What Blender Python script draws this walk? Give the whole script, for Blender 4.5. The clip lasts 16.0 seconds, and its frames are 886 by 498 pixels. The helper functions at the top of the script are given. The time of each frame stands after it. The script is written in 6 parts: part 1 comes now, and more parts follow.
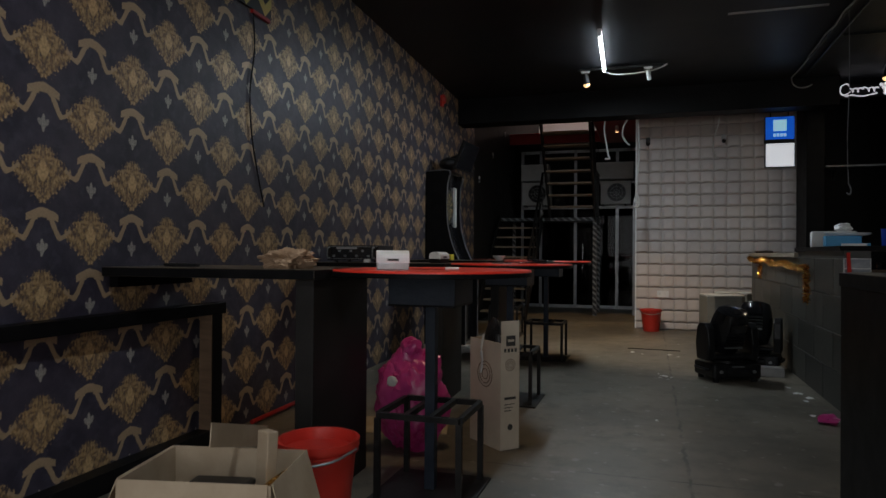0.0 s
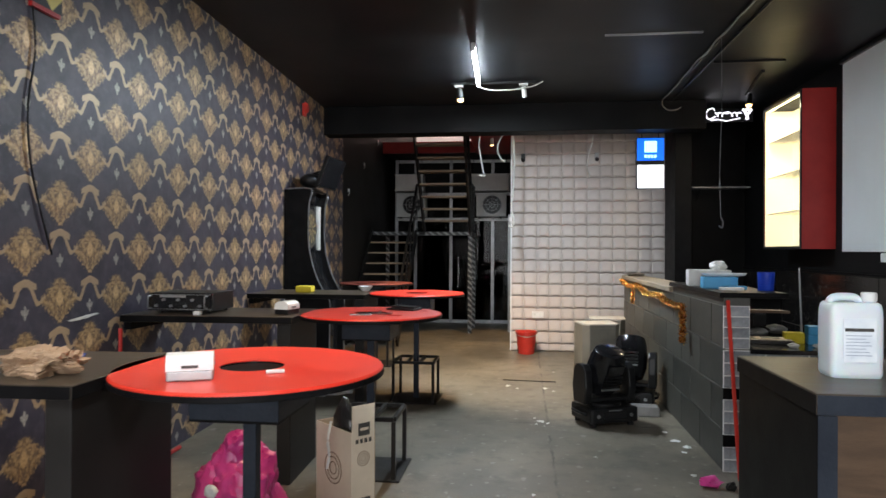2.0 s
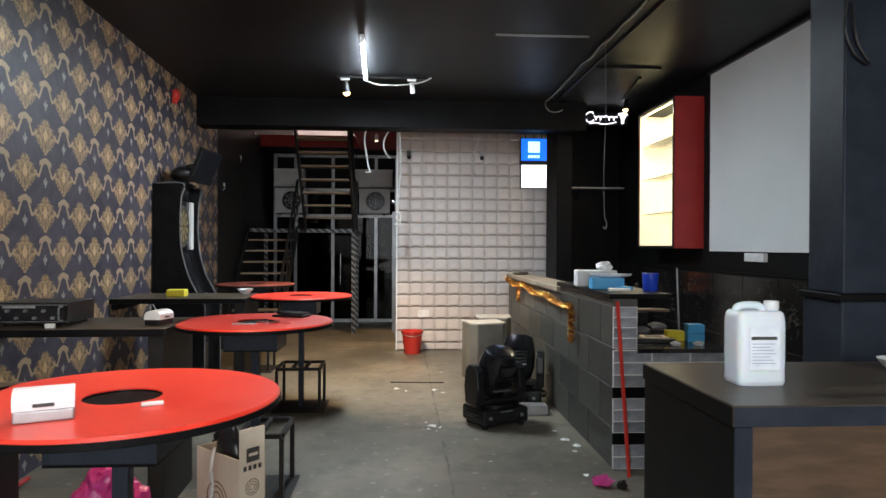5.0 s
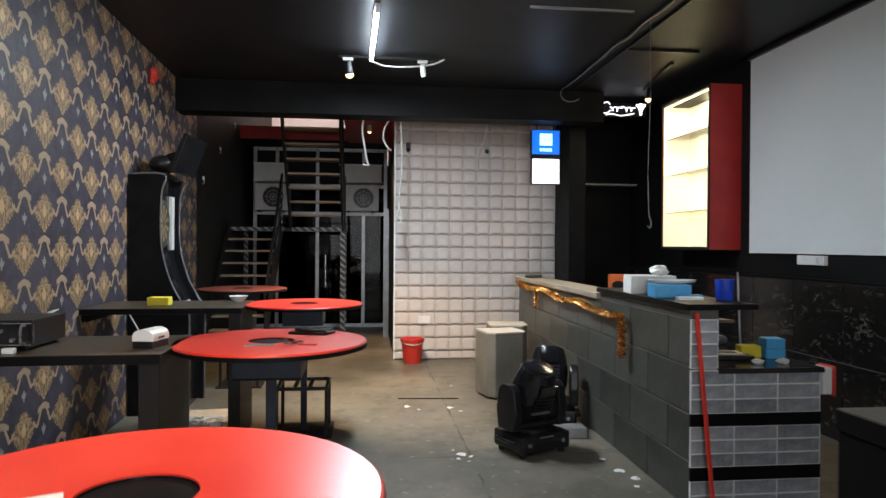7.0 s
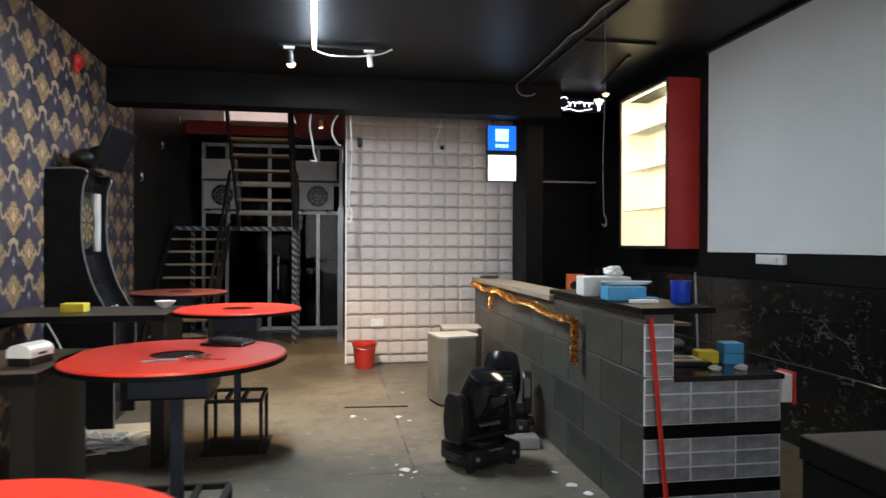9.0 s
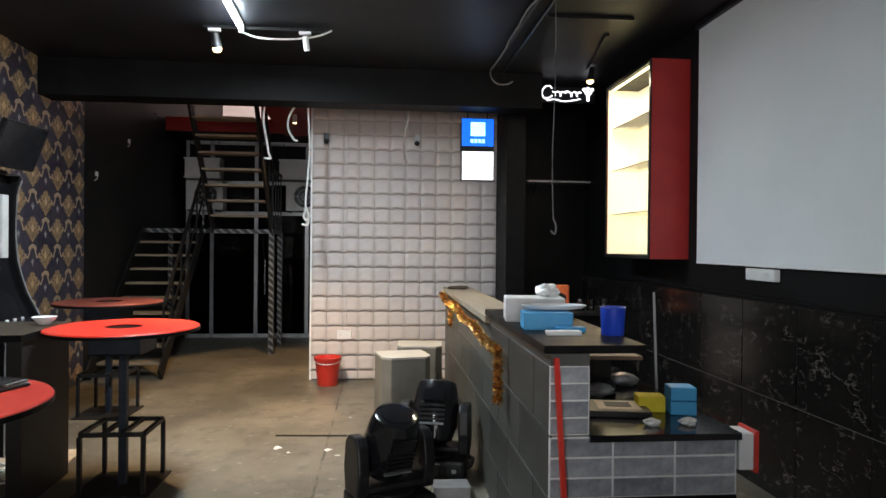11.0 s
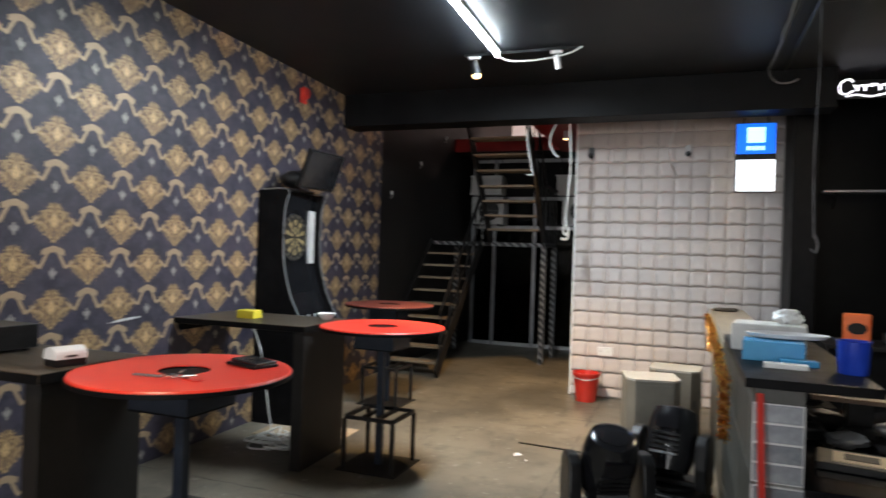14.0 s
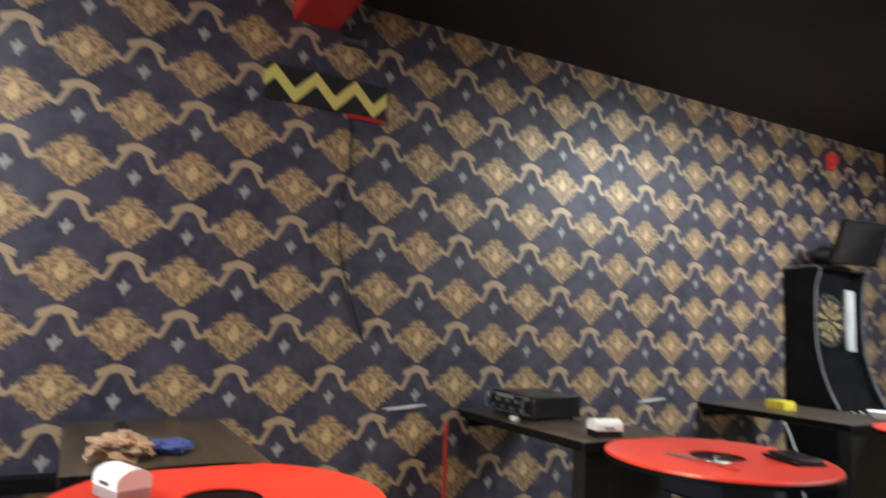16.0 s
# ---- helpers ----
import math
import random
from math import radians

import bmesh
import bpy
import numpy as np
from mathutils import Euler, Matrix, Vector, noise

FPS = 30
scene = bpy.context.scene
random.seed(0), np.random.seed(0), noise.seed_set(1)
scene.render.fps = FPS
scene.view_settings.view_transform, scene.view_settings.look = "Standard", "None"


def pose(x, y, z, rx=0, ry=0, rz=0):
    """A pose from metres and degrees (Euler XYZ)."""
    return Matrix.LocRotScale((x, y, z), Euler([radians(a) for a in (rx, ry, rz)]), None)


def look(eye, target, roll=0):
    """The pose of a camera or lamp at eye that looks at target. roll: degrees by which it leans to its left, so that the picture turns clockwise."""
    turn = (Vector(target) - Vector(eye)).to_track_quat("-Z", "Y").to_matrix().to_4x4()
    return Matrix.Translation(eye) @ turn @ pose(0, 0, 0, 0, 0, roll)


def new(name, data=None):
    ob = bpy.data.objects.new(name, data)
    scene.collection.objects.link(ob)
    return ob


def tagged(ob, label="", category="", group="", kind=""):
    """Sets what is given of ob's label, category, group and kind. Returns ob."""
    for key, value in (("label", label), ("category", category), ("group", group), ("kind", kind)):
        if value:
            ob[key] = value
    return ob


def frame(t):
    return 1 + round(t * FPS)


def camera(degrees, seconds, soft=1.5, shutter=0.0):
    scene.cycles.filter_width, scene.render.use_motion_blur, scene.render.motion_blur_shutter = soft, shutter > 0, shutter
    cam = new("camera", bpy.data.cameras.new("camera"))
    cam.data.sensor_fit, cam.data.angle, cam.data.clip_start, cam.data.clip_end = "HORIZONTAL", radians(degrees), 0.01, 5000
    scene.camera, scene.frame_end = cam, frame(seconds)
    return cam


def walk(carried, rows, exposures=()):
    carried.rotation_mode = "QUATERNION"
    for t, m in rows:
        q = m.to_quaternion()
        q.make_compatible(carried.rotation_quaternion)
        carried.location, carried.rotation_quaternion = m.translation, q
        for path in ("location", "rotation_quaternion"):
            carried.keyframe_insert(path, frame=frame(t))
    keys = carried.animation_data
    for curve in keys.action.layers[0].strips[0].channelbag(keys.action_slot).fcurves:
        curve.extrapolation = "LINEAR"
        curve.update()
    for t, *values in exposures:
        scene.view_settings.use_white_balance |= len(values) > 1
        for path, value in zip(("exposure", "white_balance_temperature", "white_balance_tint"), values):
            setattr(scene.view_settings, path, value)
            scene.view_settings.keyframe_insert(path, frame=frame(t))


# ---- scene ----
cam = camera(67.8, 16.0, shutter=0.5)
PATH = [
    (0, (0.193, 0.477, 1.136), (-0.404, 2.386, 1.149), 0.4),
    (0.5, (0.131, 0.65, 1.203), (-0.447, 2.565, 1.217), 0.5),
    (1, (0.107, 0.828, 1.301), (-0.197, 2.805, 1.307), 0.1),
    (1.5, (0.177, 0.995, 1.406), (-0.105, 2.975, 1.411), 0.2),
    (2, (0.178, 1.178, 1.482), (-0.064, 3.163, 1.487), 0.3),
    (2.5, (0.2, 1.311, 1.503), (0.026, 3.303, 1.506), 0.3),
    (3, (0.178, 1.322, 1.527), (0.084, 3.319, 1.528), 0.2),
    (3.5, (0.192, 1.317, 1.533), (0.124, 3.316, 1.536), 0.2),
    (4, (0.195, 1.325, 1.536), (0.267, 3.323, 1.532), 0.1),
    (6.3, (-0.229, 1.801, 1.524), (-0.051, 3.793, 1.511), 0.4),
    (6.5, (-0.258, 1.928, 1.53), (-0.052, 3.917, 1.513), 0.4),
    (7, (-0.361, 2.155, 1.542), (-0.135, 4.142, 1.532), 0.4),
    (7.5, (-0.52, 2.335, 1.559), (-0.271, 4.319, 1.549), 0.5),
    (8, (-0.578, 2.404, 1.563), (-0.3, 4.385, 1.553), 0.3),
    (8.5, (-0.439, 2.393, 1.548), (-0.143, 4.371, 1.538), 0.2),
    (9, (-0.147, 2.459, 1.549), (0.177, 4.433, 1.537), 0.2),
    (9.5, (0.058, 2.68, 1.543), (0.4, 4.651, 1.522), 0.3),
    (9.7, (0.15, 2.792, 1.544), (0.493, 4.762, 1.525), 0.3),
    (11.8, (1.098, 3.154, 1.656), (1.207, 5.151, 1.655), 0.7),
    (12, (1.146, 3.146, 1.655), (1.246, 5.144, 1.665), 0.8),
    (12.5, (1.284, 3.159, 1.645), (1.147, 5.154, 1.657), 1.3),
    (13, (1.282, 3.167, 1.64), (0.863, 5.122, 1.646), 1.5),
    (13.5, (1.326, 3.202, 1.667), (0.759, 5.12, 1.671), 1.7),
    (14, (1.285, 3.153, 1.628), (0.585, 5.026, 1.64), 1.9),
    (14.5, (1.215, 3.13, 1.606), (0.181, 4.842, 1.63), 2.1),
    (15, (1.16, 3.165, 1.585), (-0.165, 4.662, 1.622), 2.2),
    (15.3, (1.18, 3.135, 1.592), (-0.312, 4.465, 1.634), 2.2),
    (15.5, (1.19, 3.12, 1.596), (-0.402, 4.33, 1.634), 2.2),
    (16, (1.22, 3.13, 1.59), (-0.553, 4.03, 1.808), 2.4),
]
walk(cam, [(t, look(eye, target, roll)) for t, eye, target, roll in PATH],
     exposures=[(0, -2.0), (0.2, -1.1), (0.5, -0.2), (1.0, -0.15), (4.0, -0.15), (9.7, -0.15), (12.0, -0.15), (13.5, -0.1), (15.0, 0.05), (15.5, 0.2), (16.0, 0.2)])

# ---- world and lights ----
world = bpy.data.worlds.new("world")
scene.world = world
world.use_nodes = True
wn = world.node_tree
sky = wn.nodes.new("ShaderNodeTexSky")
sky.sky_type = "NISHITA"
sky.sun_disc = False
sky.sun_elevation, sky.sun_rotation = radians(50), radians(200)
wn.links.new(sky.outputs[0], wn.nodes["Background"].inputs[0])
wn.nodes["Background"].inputs[1].default_value = 0.08

WX0, WX1, WY0, WY1, CEIL = -2.51, 3.40, -3.0, 14.75, 3.44


def lamp(name, kind, m, power, colour, size=0.05, size_y=None, angle=None, blend=0.6):
    data = bpy.data.lights.new(name, kind)
    data.energy, data.color = power, colour
    if kind == "AREA":
        data.size = size
        if size_y:
            data.shape, data.size_y = "RECTANGLE", size_y
    else:
        data.shadow_soft_size = size
    if kind == "SPOT":
        data.spot_size, data.spot_blend = radians(angle), blend
    ob = new(name, data)
    ob.matrix_world = m
    return ob


# daylight that enters by the shop front behind the start of the walk
lamp("shopfront_daylight", "AREA", look((0.45, WY0 + 0.05, 1.6), (0.2, 4.0, 0.6)), 215, (1.0, 0.97, 0.95), 5.0, 2.7)
# unseen second tube, added to brighten the front of the room
lamp("added_front_tube_light", "AREA", look((-0.3, 1.3, 3.33), (-0.3, 1.3, 0)) @ pose(0, 0, 0, 0, 0, 90), 112, (0.88, 0.95, 1.0), 1.25, 0.06)
# unseen warm spot without a fitting, added over the first tables
lamp("added_table_spot", "SPOT", look((-0.75, 4.25, 3.30), (-0.9, 4.2, 0.0)), 230, (1.0, 0.74, 0.46), 0.04, angle=80, blend=0.9)
# the fluorescent tube under the ceiling
lamp("tube_light", "AREA", look((-0.32, 8.02, 3.33), (-0.32, 8.02, 0)) @ pose(0, 0, 0, 0, 0, 90), 170, (0.79, 0.91, 1.0), 1.25, 0.05)
lamp("track_spot_light", "SPOT", look((-0.545, 8.80, 3.17), (0.0, 9.35, 0.0)), 400, (1.0, 0.64, 0.27), 0.03, angle=85)
lamp("rear_spot_light", "SPOT", look((-0.35, 12.2, 3.20), (-0.45, 11.5, 0.0)), 300, (1.0, 0.62, 0.26), 0.03, angle=85)
lamp("bar_spot_light", "SPOT", look((2.87, 9.53, 3.19), (2.75, 7.5, 0.0)), 130, (1.0, 0.76, 0.5), 0.03, angle=80)
lamp("upper_floor_light", "SPOT", look((-1.5, 14.9, 4.45), (-1.5, 17.8, 4.3)), 300, (1.0, 0.70, 0.62), 0.1, angle=130)


# ---- materials ----
class E:
    """A value in a node tree, with arithmetic."""

    def __init__(self, tree, socket):
        self.tree, self.socket = tree, socket

    def op(self, kind, *others, clamp=False):
        node = self.tree.nodes.new("ShaderNodeMath")
        node.operation, node.use_clamp = kind, clamp
        for i, v in enumerate((self, *others)):
            if isinstance(v, E):
                self.tree.links.new(v.socket, node.inputs[i])
            else:
                node.inputs[i].default_value = v
        return E(self.tree, node.outputs[0])

    def __add__(self, o):
        return self.op("ADD", o)

    def __sub__(self, o):
        return self.op("SUBTRACT", o)

    def __mul__(self, o):
        return self.op("MULTIPLY", o)

    def __truediv__(self, o):
        return self.op("DIVIDE", o)

    def absolute(self):
        return self.op("ABSOLUTE")

    def step(self, a, b):
        node = self.tree.nodes.new("ShaderNodeMapRange")
        node.interpolation_type = "SMOOTHSTEP"
        self.tree.links.new(self.socket, node.inputs[0])
        for i, v in ((1, a), (2, b), (3, 0.0), (4, 1.0)):
            node.inputs[i].default_value = v
        return E(self.tree, node.outputs[0])


def base_material(name):
    m = bpy.data.materials.new(name)
    m.use_nodes = True
    return m, m.node_tree, m.node_tree.nodes["Principled BSDF"]


def coords(tree):
    return tree.nodes.new("ShaderNodeTexCoord").outputs["Object"]


def noise_at(tree, vec, scale, detail=4.0, rough=0.55, stretch=None):
    if stretch:
        mp = tree.nodes.new("ShaderNodeMapping")
        mp.inputs["Scale"].default_value = stretch
        tree.links.new(vec, mp.inputs[0])
        vec = mp.outputs[0]
    n = tree.nodes.new("ShaderNodeTexNoise")
    n.inputs["Scale"].default_value, n.inputs["Detail"].default_value = scale, detail
    n.inputs["Roughness"].default_value = rough
    tree.links.new(vec, n.inputs["Vector"])
    return E(tree, n.outputs[0])


def blend(tree, fac, a, b):
    n = tree.nodes.new("ShaderNodeMix")
    n.data_type = "RGBA"
    if isinstance(fac, E):
        tree.links.new(fac.socket, n.inputs[0])
    else:
        n.inputs[0].default_value = fac
    for i, c in ((6, a), (7, b)):
        if isinstance(c, tuple):
            n.inputs[i].default_value = (*c, 1)
        else:
            tree.links.new(c, n.inputs[i])
    return n.outputs[2]


def relief(tree, bsdf, height, strength, distance=0.01):
    b = tree.nodes.new("ShaderNodeBump")
    b.inputs["Strength"].default_value, b.inputs["Distance"].default_value = strength, distance
    tree.links.new(height.socket, b.inputs["Height"])
    tree.links.new(b.outputs[0], bsdf.inputs["Normal"])


def surface(name, a, b, scale=6.0, rough=(0.4, 0.6), metal=0.0, bump=0.15, fine=60.0, stretch=None, per_piece=0.0, sheen=0.5):
    """A mottled surface: two colours by coarse and fine noise, with varied roughness and small relief."""
    m, t, s = base_material(name)
    v = coords(t)
    n1, n2 = noise_at(t, v, scale, stretch=stretch), noise_at(t, v, fine, 3.0, stretch=stretch)
    f = n1.step(0.3, 0.7) * 0.7 + n2 * 0.3
    if per_piece:
        r = E(t, t.nodes.new("ShaderNodeObjectInfo").outputs["Random"])
        f = f + (r - 0.5) * per_piece
    t.links.new(blend(t, f, a, b), s.inputs["Base Color"])
    r = n1 * (rough[1] - rough[0]) + rough[0]
    t.links.new(r.socket, s.inputs["Roughness"])
    s.inputs["Metallic"].default_value = metal
    s.inputs["Specular IOR Level"].default_value = sheen
    if bump:
        relief(t, s, n2 * 0.5 + n1, bump)
    return m


def glow(name, colour, strength):
    m, t, s = base_material(name)
    s.inputs["Base Color"].default_value = (*colour, 1)
    s.inputs["Emission Color"].default_value = (*colour, 1)
    s.inputs["Emission Strength"].default_value = strength
    return m


def glass(name, tint=(1, 1, 1), rough=0.0, ior=1.5):
    """Thin pane: mostly clear, with a mirror-like gloss by Fresnel."""
    m, t, s = base_material(name)
    out = t.nodes["Material Output"]
    clear, gloss = t.nodes.new("ShaderNodeBsdfTransparent"), t.nodes.new("ShaderNodeBsdfGlossy")
    clear.inputs[0].default_value = (*tint, 1)
    gloss.inputs["Roughness"].default_value = rough
    fr, mix = t.nodes.new("ShaderNodeFresnel"), t.nodes.new("ShaderNodeMixShader")
    fr.inputs[0].default_value = ior
    t.links.new(fr.outputs[0], mix.inputs[0])
    t.links.new(clear.outputs[0], mix.inputs[1])
    t.links.new(gloss.outputs[0], mix.inputs[2])
    t.links.new(mix.outputs[0], out.inputs[0])
    return m


def wallpaper(name):
    """Navy damask paper with gold medallions, garlands and small pendants in a half-drop repeat."""
    m, t, s = base_material(name)
    vec = coords(t)
    sep = t.nodes.new("ShaderNodeSeparateXYZ")
    t.links.new(vec, sep.inputs[0])
    PU, PV = 0.535, 0.27
    wob = (noise_at(t, vec, 38, 2) - 0.5) * 0.010
    wob2 = (noise_at(t, vec, 42, 2) - 0.5) * 0.010
    u = (E(t, sep.outputs[1]) + wob - 3.74) / PU
    v = (E(t, sep.outputs[2]) + wob2 - 1.47) / PV
    row = (v + 0.5).op("FLOOR")
    dz = (v - row) * PV
    shift = row.op("FLOORED_MODULO", 2.0) * 0.5
    uu = u + shift
    dx = (uu - (uu + 0.5).op("FLOOR")) * PU
    ax, az = dx.absolute(), dz.absolute()
    px = ax * -1.0 + PU / 2
    # the ornament is mirrored about the axis of each medallion
    fold = t.nodes.new("ShaderNodeCombineXYZ")
    t.links.new(ax.socket, fold.inputs[0])
    t.links.new(dz.socket, fold.inputs[2])
    cell = fold.outputs[0]
    d = (ax / 0.158).op("POWER", 1.1) + (az / 0.136).op("POWER", 1.12)
    leaf = noise_at(t, cell, 58, 2, 0.5)
    edge = (d * -1.0 + 1.0 + (leaf - 0.5) * 0.8).step(-0.02, 0.12)
    veins = noise_at(t, cell, 70, 3, 0.6, stretch=(1.0, 1.0, 0.55)).step(0.40, 0.56)
    petals = (((ax / (az + 0.02)).op("ARCTANGENT") * 11.0 + d * 7.0).op("SINE") * 0.5 + 0.5).step(0.2, 0.7)
    core = ((ax / 0.030).op("POWER", 2.0) + ((dz - 0.008) / 0.050).op("POWER", 2.0)) * -1.0 + 1.0
    core = core.step(0.0, 0.5)
    fill = (veins * 0.5 + petals * 0.28 + 0.30 + core * 0.5).op("MINIMUM", 1.0)
    medal = edge * fill
    # garland: trough beside the medallion, steep leg, drooping capital
    line = px.step(0.028, 0.098) * -0.088 + 0.080 + px.step(0.102, 0.15) * 0.030
    steep = px.step(0.03, 0.05) * px.step(0.075, 0.105).op("SUBTRACT", 1.0).absolute()
    leg = ((dz - line).absolute() / (steep * 0.013 + 0.0090) * -1.0 + 1.35).step(0.0, 0.45) * px.op("GREATER_THAN", 0.024) * px.op("LESS_THAN", 0.15)
    crown = (px / 0.1).op("POWER", 1.6) * -0.034 + 0.102
    cap = ((dz - crown).absolute() / ((px / 0.1) * -0.006 + 0.0195) * -1.0 + 1.3).step(0.0, 0.4) * px.op("LESS_THAN", 0.083)
    swag = leg.op("MAXIMUM", cap) * (noise_at(t, cell, 85, 3) * 0.7 + 0.55)
    body = ((px / 0.012).op("POWER", 2.0) + ((dz + 0.052) / 0.042).op("POWER", 2.0)) * -1.0 + 1.0
    arm = (((px - 0.018).absolute() / 0.012).op("POWER", 2.0) + ((dz + 0.058 - px * 0.5) / 0.017).op("POWER", 2.0)) * -1.0 + 1.0
    pend = body.step(0.0, 0.3).op("MAXIMUM", arm.step(0.0, 0.3) * 0.85) * noise_at(t, cell, 110, 2).step(0.28, 0.55)
    ground = blend(t, noise_at(t, vec, 5.0, 6, 0.65).step(0.3, 0.7), (0.024, 0.021, 0.037), (0.058, 0.050, 0.071))
    ground = blend(t, noise_at(t, vec, 16, 4, 0.6).step(0.48, 0.70) * 0.45, ground, (0.082, 0.078, 0.105))
    gold = blend(t, leaf.step(0.3, 0.7) * 0.5 + core * 0.4 + veins * 0.3, (0.21, 0.118, 0.045), (0.66, 0.45, 0.235))
    c = blend(t, medal.op("MINIMUM", 1.0), ground, gold)
    c = blend(t, swag.op("MINIMUM", 1.0), c, (0.47, 0.335, 0.205))
    c = blend(t, pend * 0.9, c, (0.42, 0.39, 0.34))
    t.links.new(c, s.inputs["Base Color"])
    gilt = medal.op("MAXIMUM", swag)
    t.links.new((gilt * -0.1 + 0.5).socket, s.inputs["Roughness"])
    t.links.new((gilt * 0.25).op("MINIMUM", 0.3).socket, s.inputs["Metallic"])
    relief(t, s, gilt + noise_at(t, vec, 160, 2) * 0.4, 0.25, 0.004)
    return m


def concrete(name):
    m, t, s = base_material(name)
    v = coords(t)
    big, mid, fine = noise_at(t, v, 0.8, 5, 0.6), noise_at(t, v, 4.5, 6, 0.65), noise_at(t, v, 50, 4)
    c = blend(t, big.step(0.32, 0.68), (0.085, 0.074, 0.057), (0.18, 0.155, 0.118))
    c = blend(t, mid.step(0.48, 0.72) * 0.6, c, (0.06, 0.054, 0.046))
    c = blend(t, noise_at(t, v, 1.7, 7, 0.7).step(0.55, 0.68) * 0.4, c, (0.24, 0.215, 0.175))
    c = blend(t, fine.step(0.6, 0.8) * 0.25, c, (0.30, 0.28, 0.25))
    spots = noise_at(t, v, 13, 2, 0.4).step(0.66, 0.72)
    c = blend(t, spots * 0.35, c, (0.36, 0.345, 0.32))
    # saw-cut joints, ragged and filled with dirt
    sep = t.nodes.new("ShaderNodeSeparateXYZ")
    t.links.new(v, sep.inputs[0])
    wave = (noise_at(t, v, 7, 4, 0.7) - 0.5) * 0.06
    worn = noise_at(t, v, 2.6, 3).step(0.40, 0.58)
    jx = (((E(t, sep.outputs[0]) + wave - 0.395).absolute()) * -1.0 + 0.014).step(0.0, 0.010)
    jy = (E(t, sep.outputs[1]) + wave - 1.05) / 2.93
    jy = (((jy - (jy + 0.5).op("FLOOR")).absolute() * 2.93) * -1.0 + 0.014).step(0.0, 0.010)
    joint = jx.op("MAXIMUM", jy) * worn
    c = blend(t, joint * 0.8, c, (0.022, 0.018, 0.014))
    scuff = noise_at(t, v, 2.2, 8, 0.75, stretch=(1.0, 0.35, 1.0)).step(0.56, 0.66)
    c = blend(t, scuff * 0.35, c, (0.045, 0.039, 0.032))
    t.links.new(c, s.inputs["Base Color"])
    t.links.new((big * 0.25 + mid * 0.2 + 0.22).socket, s.inputs["Roughness"])
    relief(t, s, mid * 0.4 + fine * 0.3 - joint, 0.15)
    return m


def marble(name):
    m, t, s = base_material(name)
    v = coords(t)
    r = E(t, t.nodes.new("ShaderNodeObjectInfo").outputs["Random"])
    shift = t.nodes.new("ShaderNodeVectorMath")
    shift.operation = "ADD"
    t.links.new(v, shift.inputs[0])
    t.links.new((r * 37.0).socket, shift.inputs[1])
    w = shift.outputs[0]
    large = ((noise_at(t, w, 2.4, 9, 0.62, stretch=(1, 1, 2.2)) - 0.5).absolute() * -1.0 + 0.008).step(0.0, 0.007) * noise_at(t, w, 4, 2).step(0.50, 0.62)
    small = ((noise_at(t, w, 7.0, 8, 0.72, stretch=(1, 1, 2.4)) - 0.5).absolute() * -1.0 + 0.010).step(0.0, 0.008) * noise_at(t, w, 9, 3).step(0.56, 0.66)
    fleck = noise_at(t, w, 42, 3).step(0.68, 0.74) * 0.5
    vein = (large * 0.6).op("MAXIMUM", small).op("MAXIMUM", fleck)
    c = blend(t, vein * 0.45, blend(t, noise_at(t, w, 6, 4), (0.005, 0.005, 0.0055), (0.016, 0.014, 0.013)), (0.40, 0.36, 0.31))
    t.links.new(c, s.inputs["Base Color"])
    s.inputs["Specular IOR Level"].default_value = 0.35
    s.inputs["Roughness"].default_value = 0.16
    return m


def zigzag(name):
    m, t, s = base_material(name)
    sep = t.nodes.new("ShaderNodeSeparateXYZ")
    t.links.new(coords(t), sep.inputs[0])
    u = (E(t, sep.outputs[1]) + 0.31) / 0.235
    tri = ((u - u.op("FLOOR")) - 0.5).absolute() * 0.24 - 0.06
    w = ((E(t, sep.outputs[2]) - 0.01 - tri).absolute() * -1.0 + 0.046).step(0.0, 0.012)
    t.links.new(blend(t, w, (0.01, 0.01, 0.01), (0.62, 0.52, 0.14)), s.inputs["Base Color"])
    s.inputs["Roughness"].default_value = 0.5
    return m


def striped(name):
    m, t, s = base_material(name)
    sep = t.nodes.new("ShaderNodeSeparateXYZ")
    t.links.new(coords(t), sep.inputs[0])
    w = (E(t, sep.outputs[0]) + E(t, sep.outputs[1])) * 0.8 + E(t, sep.outputs[2])
    st = ((w * 62.0 + noise_at(t, coords(t), 9) * 3.0).op("SINE")).step(0.15, 0.5)
    t.links.new(blend(t, st, (0.008, 0.008, 0.009), (0.20, 0.20, 0.20)), s.inputs["Base Color"])
    s.inputs["Roughness"].default_value = 0.45
    return m


